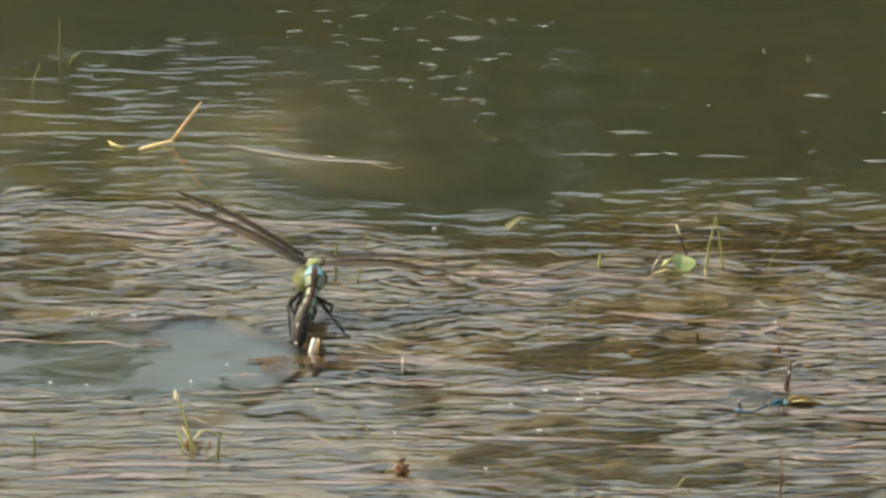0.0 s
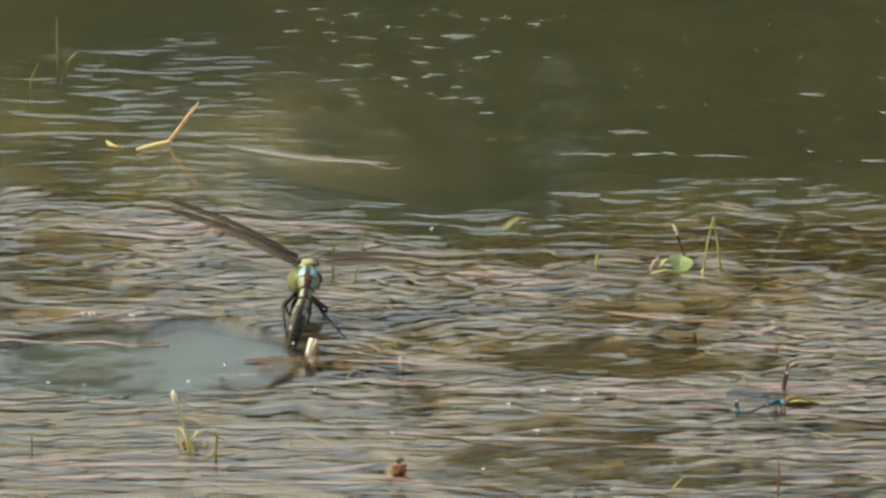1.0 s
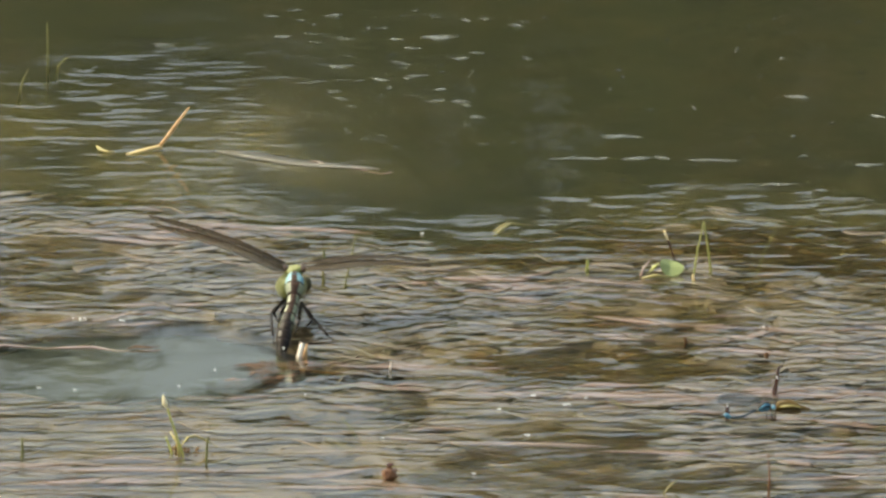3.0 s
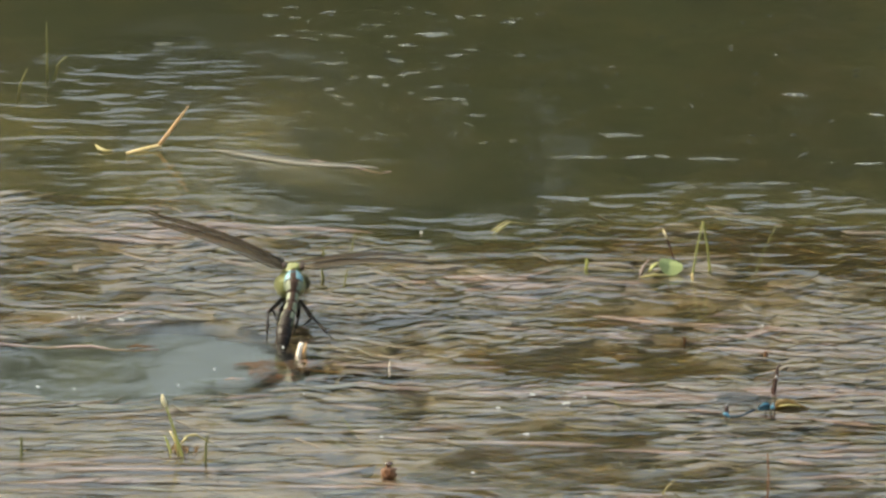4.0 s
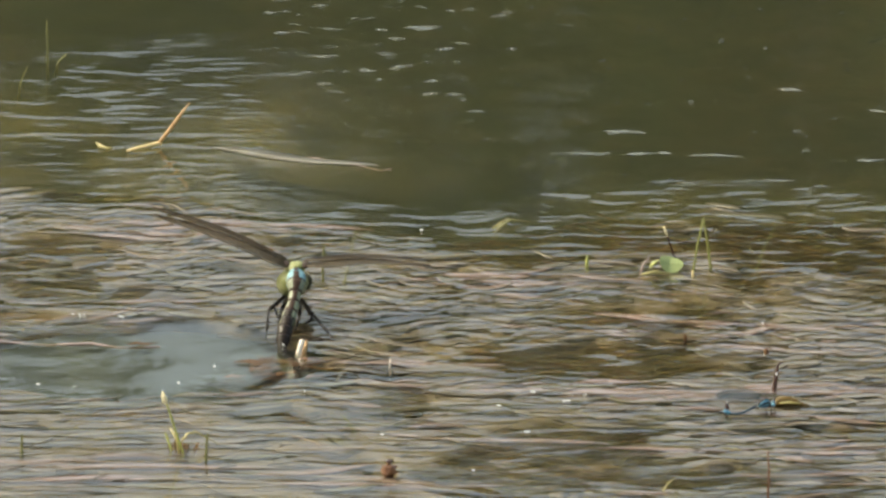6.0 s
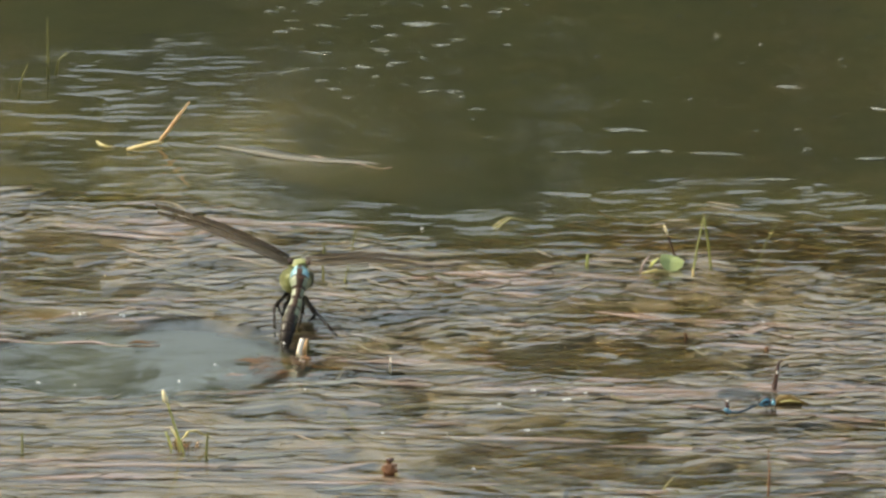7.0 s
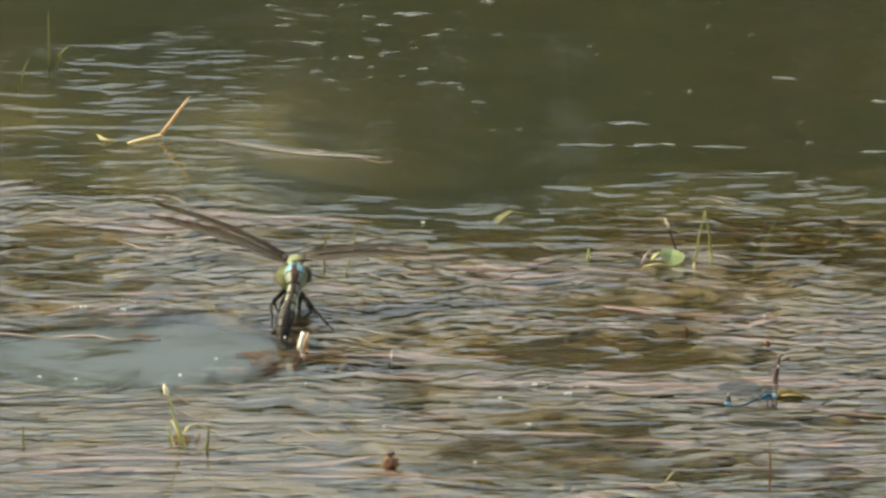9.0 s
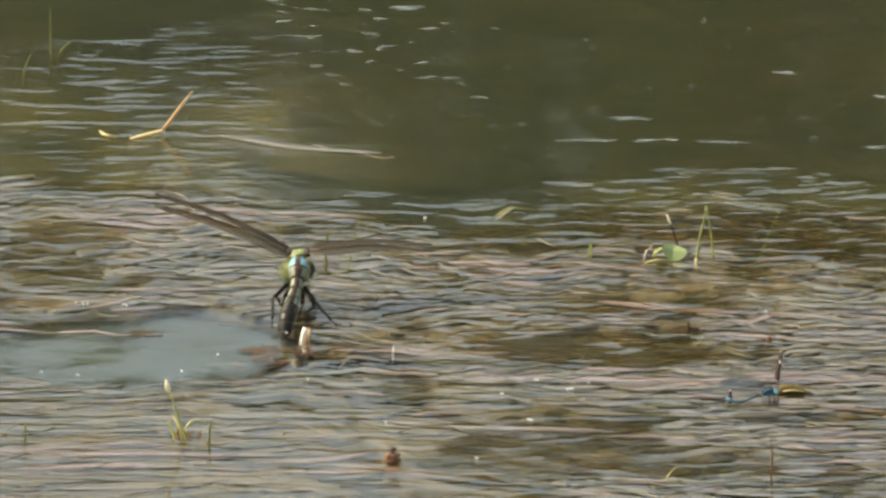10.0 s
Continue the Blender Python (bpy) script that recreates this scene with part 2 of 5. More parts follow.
AZURE = plain("azure_cuticle", ((0.3, (0.03, 0.11, 0.19)), (0.7, (0.12, 0.31, 0.41))), 700.0, 0.3, bump=0.1, depth=0.0001)


# ---- shapes ----
def part(name, bm, mat, parent=None, label=""):
    data = bpy.data.meshes.new(name)
    bm.normal_update()
    bm.to_mesh(data)
    bm.free()
    for m in (mat if isinstance(mat, (list, tuple)) else (mat,)):
        data.materials.append(m)
    for f in data.polygons:
        f.use_smooth = True
    ob = new(name, data)
    if parent:
        ob.parent = parent
    if label:
        ob["label"] = label
    return ob


def thing(name, label, category, at=None, group=""):
    ob = new(name)
    ob.empty_display_size = 0.005
    if at is not None:
        ob.matrix_basis = at
    return tagged(ob, label, category, group)


def tube(bm, points, radii, sides=8, flat=1.0, mats=None):
    """A tapered limb through points. flat squeezes it across; mats(i, a) picks a material for a face."""
    pts = [Vector(p) for p in points]
    rings = []
    for i, p in enumerate(pts):
        along = (pts[min(i + 1, len(pts) - 1)] - pts[max(i - 1, 0)]).normalized()
        side = along.cross(Vector((0, 0, 1)))
        if side.length < 0.1:
            side = along.cross(Vector((0, 1, 0)))
        side.normalize()
        over = side.cross(along)
        r = radii[i] if hasattr(radii, "__len__") else radii
        rings.append([bm.verts.new(p + side * (r * math.cos(a)) + over * (r * flat * math.sin(a)))
                      for a in (2 * math.pi * k / sides for k in range(sides))])
    for i in range(len(rings) - 1):
        for k in range(sides):
            f = bm.faces.new((rings[i][k], rings[i][(k + 1) % sides], rings[i + 1][(k + 1) % sides], rings[i + 1][k]))
            if mats:
                f.material_index = mats(i, 2 * math.pi * (k + 0.5) / sides)
    for ring, flip in ((rings[0], False), (rings[-1], True)):
        bm.faces.new(ring if flip else ring[::-1])
    return bm


def ball(bm, at, size, detail=2, rough=0.0):
    made = bmesh.ops.create_icosphere(bm, subdivisions=detail, radius=1.0)["verts"]
    for v in made:
        k = 1 + rough * noise.noise(v.co * 2.3 + Vector(at) * 900)
        v.co = Vector(at) + Vector((v.co.x * size[0], v.co.y * size[1], v.co.z * size[2])) * k
    return bm


def blade_verts(length, width, bend, crown, rng, steps=7, sag=0.0, kink=0.0):
    """Points of one strap leaf along x: rim, crest, rim and keel at every step."""
    verts, faces = [], []
    for i in range(steps):
        s = i / (steps - 1)
        x = (s - 0.5) * length
        w = width * 0.5 * max(0.06, (4 * s * (1 - s)) ** 0.55) * (1 + 0.18 * math.sin(5 * s + kink))
        y = bend * length * (4 * (s - 0.5) ** 2) + 0.05 * width * math.sin(7 * s + kink)
        z = sag * math.sin(2.5 * math.pi * s + kink)
        verts += [(x, y - w, z), (x, y + 0.1 * w, z + crown * (w / (0.5 * width))), (x, y + w, z), (x, y, z - 0.35 * crown - 0.0003)]
        if i:
            a, b = 4 * (i - 1), 4 * i
            for k in range(4):
                faces.append((a + k, b + k, b + (k + 1) % 4, a + (k + 1) % 4))
    return verts, faces


def blade_mesh(name, items, mat):
    """Many strap leaves joined: items of (pose, verts, faces)."""
    allv, allf = [], []
    for m, verts, faces in items:
        n = len(allv)
        allv += [tuple(m @ Vector(v)) for v in verts]
        allf += [tuple(n + k for k in f) for f in faces]
    data = bpy.data.meshes.new(name)
    data.from_pydata(allv, [], allf)
    data.materials.append(mat)
    data.polygons.foreach_set("use_smooth", [True] * len(data.polygons))
    return data


# ---- ground, water, far trees ----
def build_ground():
    bm = bmesh.new()
    rings, turns = (0.0, 0.6, 2, 4, 6, 7.6, 8.3, 9, 10, 12, 16, 24, 40, 80, 200, 600), 48
    last = None
    for r in rings:
        z = -0.055 if r < 7 else (-0.055 + 0.30 * min(1, (r - 7) / 2.5) + (0.25 if r > 12 else 0))
        ring = [bm.verts.new((r * math.cos(2 * math.pi * k / turns), 3.6 + r * math.sin(2 * math.pi * k / turns), z + (0.05 * noise.noise(Vector((r, k, 0))) if 8 < r < 50 else 0)))
                for k in range(turns)] if r else [bm.verts.new((0, 3.6, z))]
        if last:
            for k in range(turns):
                j = (k + 1) % turns
                f = bm.faces.new((last[0], ring[k], ring[j]) if len(last) == 1 else (last[k], ring[k], ring[j], last[j]))
                f.material_index = 1 if r > 8.5 else 0
        last = ring
    tagged(part("ground", bm, (MUD, GRASSLAND)), "muddy pond bed with grassy banks", "ground", kind="structure")


def build_water():
    bm = bmesh.new()
    bmesh.ops.create_circle(bm, cap_ends=True, radius=9.0, segments=64)
    for v in bm.verts:
        v.co.y += 3.6
        v.co.z = -0.0010
    ob = part("water", bm, WATER)
    return tagged(ob, "dark olive pond water with fine ripples", "water", kind="structure")


def tree_line(x):
    """Height of the crowns along the far bank: lower to one side, ragged."""
    k = min(1.0, max(0.0, (x + 0.36) / 0.50))
    up = 12.85 + 1.6 * k * k * (3 - 2 * k) + 0.35 * noise.noise(Vector((x * 1.3, 0, 5))) + 0.25 * noise.noise(Vector((x * 4.5, 0, 9))) + 0.85 * math.exp(-((x + 0.68) / 0.14) ** 2)
    return 20.6 * math.tan(radians(up))


def build_woods():
    rng = random.Random(5)
    verts, faces = [], []

    def leaf(c, size):
        e1 = Vector((rng.gauss(0, 1), rng.gauss(0, 1), rng.gauss(0, 1))).normalized()
        e2 = e1.orthogonal().normalized()
        n = len(verts)
        verts.extend((tuple(c - e1 * size), tuple(c + e2 * size * 0.6), tuple(c + e1 * size), tuple(c - e2 * size * 0.6)))
        faces.append((n, n + 1, n + 2, n + 3))

    for _ in range(26000):
        x = rng.uniform(-7, 7)
        top = tree_line(x)
        u = rng.random()
        leaf(Vector((x, 20.6 + rng.uniform(-0.9, 0.9) * (1.1 - u), top * (0.03 + 0.97 * u ** 0.8) - 0.1)), rng.uniform(0.07, 0.22))
    for k in range(64):
        a = 2 * math.pi * (k + rng.random() * 0.7) / 64
        ahead = math.cos(a)
        if abs(math.sin(a)) < 0.28 and ahead > 0:
            continue
        r = rng.uniform(16.0, 19.0) if ahead > 0 else rng.uniform(24, 32)
        cx, cy = r * math.sin(a), 3.6 + r * math.cos(a)
        tall = rng.uniform(3.6, 5.0)
        for _ in range(300):
            u = rng.random()
            q, d = rng.uniform(0, 2 * math.pi), 1.6 * (1.05 - u) ** 0.5 * math.sqrt(rng.random())
            leaf(Vector((cx + d * math.cos(q), cy + d * math.sin(q), tall * (0.06 + 0.94 * u))), rng.uniform(0.12, 0.3))
    for x in (-6.1, -4.4, -2.7, -1.0, 0.8, 2.3, 4.1, 5.6):
        n = len(verts)
        for z, w in ((0, 0.2), (3.6, 0.05)):
            verts += [(x + w, 20.6, z), (x, 20.6 + w, z), (x - w, 20.6, z), (x, 20.6 - w, z)]
        faces += [(n + i, n + (i + 1) % 4, n + 4 + (i + 1) % 4, n + 4 + i) for i in range(4)]
    data = bpy.data.meshes.new("far_woods")
    data.from_pydata(verts, [], faces)
    data.materials.append(FOLIAGE)
    tagged(new("far_woods", data), "dense green trees along the far bank", "trees", kind="stuff")


build_ground()
water = build_water()
build_woods()


# ---- the floating weed ----
EDGE = ((-0.20, 0.12), (-0.10, 0.105), (-0.055, 0.055), (0.0, 0.038), (0.03, 0.068), (0.064, 0.100), (0.12, 0.094), (0.22, 0.085))
CALM = ((-0.113, -0.165, 0.052, 0.042, 0.0), (-0.088, -0.125, 0.020, 0.020, 0.05), (-0.03, -0.186, 0.020, 0.009, 1.0), (-0.0515, -0.170, 0.016, 0.017, 1.0),
        (0.02, -0.02, 0.05, 0.012, 0.5), (0.12, -0.06, 0.05, 0.02, 0.55))


# places where the film dips away and the brown weed shows
# the dip at (-0.053, -0.184) is added for the dragonfly's dark reflection
HOLLOWS = ((0.035, -0.272, 0.040, 0.012), (-0.01, -0.375, 0.03, 0.012), (0.062, -0.305, 0.012, 0.014), (-0.053, -0.184, 0.020, 0.016), (0.016, -0.332, 0.030, 0.028), (-0.1435, -0.046, 0.022, 0.014), (-0.148, -0.100, 0.016, 0.010), (-0.0725, -0.026, 0.020, 0.010), (0.029, -0.165, 0.018, 0.022), (0.064, -0.176, 0.032, 0.028), (0.0545, -0.104, 0.026, 0.016), (-0.113, 0.081, 0.036, 0.024), (-0.137, 0.006, 0.026, 0.016),
           (0.134, 0.001, 0.028, 0.030), (0.081, -0.143, 0.010, 0.010), (0.030, -0.004, 0.028, 0.012), (0.034, -0.302, 0.036, 0.024), (0.079, -0.333, 0.046, 0.024), (-0.071, -0.172, 0.014, 0.012),
           (-0.05, 0.012, 0.02, 0.014), (0.125, -0.27, 0.03, 0.018), (-0.04, -0.245, 0.03, 0.014), (-0.115, -0.07, 0.03, 0.012))
ROSE_BEDS = ((-0.115, -0.318, 0.045, 0.032), (0.11, -0.212, 0.07, 0.014), (0.03, -0.055, 0.045, 0.022), (0.095, -0.12, 0.045, 0.022), (-0.115, -0.112, 0.03, 0.014), (-0.02, -0.170, 0.03, 0.010), (-0.08, 0.045, 0.05, 0.02))


def edge_at(x):
    return float(np.interp(x, [e[0] for e in EDGE], [e[1] for e in EDGE]))


def cover(x, y):
    """How thickly the weed lies at a place, 0 to 1."""
    far = y - edge_at(x) - 0.02 * noise.noise(Vector((x * 40, y * 20, 3)))
    c = 1.0 if far < -0.02 else max(0.0, 0.9 - (far + 0.02) / 0.03)
    if far > 0:
        c = max(c, 0.16 * max(0.0, min(1.0, (-x - 0.005) / 0.06)) * max(0.0, 1 - far / 0.27))
    for cx, cy, rx, ry, least in CALM:
        d = ((x - cx) / rx) ** 2 + ((y - cy) / ry) ** 2
        if d < 3.0:
            d += 0.7 * noise.noise(Vector((x * 70, y * 45, 5)))
        if d < 2.2:
            c = min(c, least + (1 - least) * max(0.0, (d - 0.65) / 1.5))
    rim = min(0.212 - abs(x), (y + 0.452) * 0.7) + 0.012 * noise.noise(Vector((x * 40, y * 30, 19)))
    return c * (0.75 + 0.5 * noise.noise(Vector((x * 55, y * 25, 7)))) * max(0.0, min(1.0, rim / 0.025))


def leafy(x, y):
    """The same for leaves: they keep back from the open water."""
    far = edge_at(x) + 0.03 * noise.noise(Vector((x * 35, y * 20, 13))) - y
    if far < -0.01 or (x > -0.01 and far < 0.04) or any(((x - cx) / rx) ** 2 + ((y - cy) / ry) ** 2 < 1.5 for cx, cy, rx, ry, least in CALM[:4]):
        return 0.0
    return cover(x, y) * (1.0 if far < -0.03 else min(1.0, max(0.05, far / 0.07)))


def swirl(x, y, seed_no):
    """Smooth noise over whole arrays, about -0.7 to 0.7."""
    table = np.random.RandomState(seed_no)
    order = table.permutation(4096)
    turn = table.uniform(0, 2 * np.pi, 4096)
    i, j = np.floor(x).astype(int), np.floor(y).astype(int)
    fx, fy = x - i, y - j

    def corner(a, b):
        g = turn[order[(order[(i + a) % 4096] + j + b) % 4096]]
        return np.cos(g) * (fx - a) + np.sin(g) * (fy - b)
    sx, sy = fx ** 3 * (6 * fx * fx - 15 * fx + 10), fy ** 3 * (6 * fy * fy - 15 * fy + 10)
    low = corner(0, 0) * (1 - sx) + corner(1, 0) * sx
    high = corner(0, 1) * (1 - sx) + corner(1, 1) * sx
    return low * (1 - sy) + high * sy


def rafts(u, v, seed_no):
    """Stretched cells: for each place the way from its cell's middle, the way to the rim and two random numbers of the cell."""
    table = np.random.RandomState(seed_no)
    jx, jy, one, two = (table.uniform(0, 1, (64, 512)) for _ in range(4))
    best, second = np.full(u.shape, 9.0), np.full(u.shape, 9.0)
    du, dv, p, q = (np.zeros(u.shape) for _ in range(4))
    j0 = np.floor(v).astype(int)
    for dj in (-1, 0, 1):
        j = j0 + dj
        shift = 0.5 * (j % 2)
        i0 = np.floor(u - shift).astype(int)
        for di in (-1, 0, 1):
            a, b = (i0 + di) % 64, j % 512
            ex, ey = u - shift - (i0 + di) - jx[a, b], v - j - jy[a, b]
            d = np.sqrt(ex * ex + ey * ey)
            nearer = d < best
            second = np.where(nearer, best, np.minimum(second, d))
            best = np.where(nearer, d, best)
            du, dv = np.where(nearer, ex, du), np.where(nearer, ey, dv)
            p, q = np.where(nearer, one[a, b], p), np.where(nearer, two[a, b], q)
    return du, dv, second - best, p, q


def step(a, low, high):
    k = np.clip((a - low) / (high - low), 0.0, 1.0)
    return k * k * (3 - 2 * k)


def weed_share(x, y):
    """Where floating leaves crowd (above 0) and where dark water shows between them (below 0)."""
    share = 0.13 + 0.9 * swirl(x * 17, y * 9, 71) + 0.9 * swirl(x * 42, y * 24, 72)
    for hx, hy, rx, ry, by in ((-0.10, -0.31, 0.09, 0.11, 0.5), (0.0, -0.09, 0.06, 0.07, 0.35), (0.12, -0.145, 0.045, 0.04, 0.75), (0.12, -0.26, 0.07, 0.05, 0.35), (0.12, -0.215, 0.08, 0.02, 0.6),
                               (0.11, 0.03, 0.10, 0.05, -0.6), (0.02, 0.02, 0.05, 0.03, -0.4), (-0.06, -0.02, 0.06, 0.05, 0.30), (0.07, -0.17, 0.05, 0.02, -0.2),
                               (0.08, -0.33, 0.09, 0.07, 0.15), (-0.09, 0.05, 0.06, 0.03, 0.35)):
        share = share + by * np.exp(-((x - hx) / rx) ** 2 - ((y - hy) / ry) ** 2)
    for hx, hy, rx, ry in HOLLOWS:
        share = share - 1.5 * np.exp(-1.5 * (((x - hx) / rx) ** 2 + ((y - hy) / ry) ** 2) ** 2)
    return share


class Weed:
    """The lie of the weed on one grid: how thick it is, its swirl, and the rafts that it forms in two sizes."""
    nx, ny = 400, 1000
    xs, ys = np.linspace(-0.20, 0.20, 400), np.linspace(-0.45, 0.36, 1000)


def lay_weed():
    xs, ys, nx = Weed.xs, Weed.ys, Weed.nx
    cx, cy = np.linspace(-0.20, 0.20, 161), np.linspace(-0.45, 0.36, 325)
    rough = np.array([[cover(x, y) for x in cx] for y in cy])
    rough = np.array([np.interp(xs, cx, row) for row in rough])
    Weed.cover = np.array([np.interp(ys, cy, rough[:, i]) for i in range(nx)]).T
    x, y = Weed.x, Weed.y = np.meshgrid(xs, ys)
    edge = Weed.edge = np.interp(x, [e[0] for e in EDGE], [e[1] for e in EDGE])
    # swirled in the middle, level in the foreground
    middle = step(y, -0.27, -0.17) * (1 - step(y, edge - 0.03, edge + 0.03))
    Weed.v, Weed.u = y + 0.004 * swirl(x * 75, y * 30, 8), x + 0.010 * swirl(x * 30, y * 30, 14)
    Weed.share = step(weed_share(x, y) + 0.35 * swirl(x * 70, y * 110, 73), -0.14, 0.14)
    calm = step(-x, -0.08, 0.04) * step(-y, 0.15, 0.30)
    Weed.calm = calm
    Weed.layers = []
    for long, wide, seed_no in ((0.024, 0.0090, 21), (0.014, 0.0056, 22)):
        bend = (0.004 + LIE * middle) * swirl(x * 33, y * 14, seed_no + 40) + (0.002 + 0.006 * middle) * swirl(x * 80, y * 40, seed_no + 50)
        for hx, hy, rx, ry, by in ((0.09, -0.09, 0.06, 0.06, 0.7), (-0.02, -0.125, 0.04, 0.04, -0.5), (-0.09, 0.0, 0.05, 0.04, 0.6), (0.0, -0.03, 0.04, 0.03, 0.4)):
            bend += (by if seed_no == 21 else 0.45 * by) * (x - hx) * np.exp(-((x - hx) / rx) ** 2 - ((y - hy) / ry) ** 2)
        du, dv, rim, p, q = rafts(Weed.u * (1 - 0.5 * calm) / long, (y + bend) / wide, seed_no)
        number = np.round(p * 1e6).astype(int)
        _, cell = np.unique(number, return_inverse=True)
        cell = cell.reshape(x.shape)
        many = np.bincount(cell.ravel())
        mx, my = (np.bincount(cell.ravel(), w.ravel()) / many for w in (x, y))
        ax, ay = x - mx[cell], y - my[cell]
        sxx, sxy, syy = (np.bincount(cell.ravel(), w.ravel()) / many for w in (ax * ax, ax * ay, ay * ay))
        first = np.bincount(cell.ravel(), p.ravel()) / many
        second = np.bincount(cell.ravel(), q.ravel()) / many
        side = 0.55 * (2 * second - 1) + weed_share(mx, my)
        Weed.layers.append((long, wide, cell, dv * wide, du, rim, side, first, (mx, my, sxx, sxy, syy, many)))


def build_mat():
    """A limp leaf under every raft, lying as the raft lies: grey-brown, broad grey-pink or rosy."""
    rng = random.Random(11)
    heaps = {"mat": [], "pad": [], "rosy": []}
    for layer, (long, wide, cell, dv, du, rim, lift, first, (mx, my, sxx, sxy, syy, many)) in enumerate(Weed.layers):
        for k in range(len(mx)):
            x, y = float(mx[k]), float(my[k])
            if lift[k] < (0.0 if layer == 0 else 0.12) or rng.random() > (1.6 if layer == 0 else 0.9) * leafy(x, y):
                continue
            if syy[k] > 0.0042 ** 2 or y > edge_at(x) - 0.012 or rng.random() < 0.6 * step(-x, -0.08, 0.04) * step(-y, 0.15, 0.30):
                continue
            turn = 0.5 * math.atan2(2 * sxy[k], sxx[k] - syy[k])
            spread = math.sqrt(max(0.0, ((sxx[k] - syy[k]) / 2) ** 2 + sxy[k] ** 2))
            big, small = (sxx[k] + syy[k]) / 2 + spread, (sxx[k] + syy[k]) / 2 - spread
            length, width = min(0.045, 3.7 * math.sqrt(big)), min(0.0075, 3.4 * math.sqrt(max(1e-8, small)))
            shape = blade_verts(length, width, rng.gauss(0, 0.05), rng.uniform(0.00005, 0.00015), rng, sag=rng.uniform(0, 0.0001), kink=rng.uniform(0, 6))
            m = pose(x, y, rng.uniform(-0.0013, -0.0007), rng.gauss(0.3, 0.8), rng.gauss(0, 0.3), math.degrees(turn) + rng.gauss(0, 9))
            bed = min(((x - hx) / rx) ** 2 + ((y - hy) / ry) ** 2 for hx, hy, rx, ry in ROSE_BEDS)
            kind = "rosy" if rng.random() < max(0.10 if y < -0.06 else 0.02, 0.9 - 0.5 * bed) else "pad" if rng.random() < 0.45 else "mat"
            heaps[kind].append((length * width, m, shape))
    heaps["mat"].sort(key=lambda n: -n[0])
    mat = new("floating_weed_mat", blade_mesh("floating_weed_mat", [(m, *shape) for _, m, shape in heaps["mat"][300:]], MAT))
    tagged(mat, "tangled mat of wet grey-brown floating leaves on the pond", "water weed", kind="stuff")
    for _, m, (verts, faces) in heaps["mat"][:300]:
        ob = new("leaf_blade", blade_mesh("leaf_blade", [(Matrix(), verts, faces)], MAT_ONE))
        ob.parent, ob.matrix_basis = mat, m
    tagged(new("floating_leaves", blade_mesh("floating_leaves", [(m, *shape) for _, m, shape in heaps["pad"]], PADS)),
           "broad wet grey-pink leaves flush with the pond surface", "water weed", kind="stuff")
    tagged(new("rosy_weed", blade_mesh("rosy_weed", [(m, *shape) for _, m, shape in heaps["rosy"]], ROSY)),
           "pinkish dying leaves flush with the pond surface", "water weed", kind="stuff")


def build_sunken():
    rng = random.Random(23)
    items = []
    for _ in range(5500):
        x, y = rng.uniform(-0.21, 0.21), rng.uniform(-0.43, 0.36)
        if rng.random() > leafy(x, y) * (0.08 if y > edge_at(x) else 1) + 0.5 * (0.01 < x < 0.11 and -0.21 < y < -0.09):
            continue
        length = rng.uniform(0.02, 0.07)
        shape = blade_verts(length, rng.uniform(0.001, 0.005), rng.gauss(0, 0.12), 0.0004, rng, sag=rng.uniform(0, 0.003), kink=rng.uniform(0, 6))
        items.append((pose(x, y, -0.0045 - 0.012 * rng.random() ** 1.5, rng.gauss(0, 5), rng.gauss(0, 2.2), rng.gauss(0, 17)), *shape))
    for _ in range(14000):
        x, y = rng.uniform(-0.19, 0.19), rng.uniform(-0.42, 0.10)
        if y > edge_at(x) - 0.01 or rng.random() < crowd(x, y) + 0.1 or leafy(x, y) == 0.0:
            continue
        length = rng.uniform(0.005, 0.020)
        shape = blade_verts(length, rng.uniform(0.0005, 0.0016), rng.gauss(0, 0.16), 0.0002, rng, steps=5, sag=rng.uniform(0, 0.0004), kink=rng.uniform(0, 6))
        turn = 45 * noise.noise(Vector((x * 40, y * 20, 15))) + rng.gauss(0, 28)
        items.append((pose(x, y, rng.uniform(-0.0036, -0.0016), rng.gauss(-1, 3), rng.gauss(0, 3), turn), *shape))
    ob = new("sunken_weed", blade_mesh("sunken_weed", items, SUNKEN))
    tagged(ob, "brown and olive weed just under the water", "water weed", kind="stuff")


def crowd(x, y):
    """Whether leaves crowd at one place, 0.08 to 1."""
    i, j = int(np.searchsorted(Weed.xs, x)), int(np.searchsorted(Weed.ys, y))
    return 0.08 + 0.92 * float(Weed.share[min(j, Weed.ny - 1), min(i, Weed.nx - 1)])


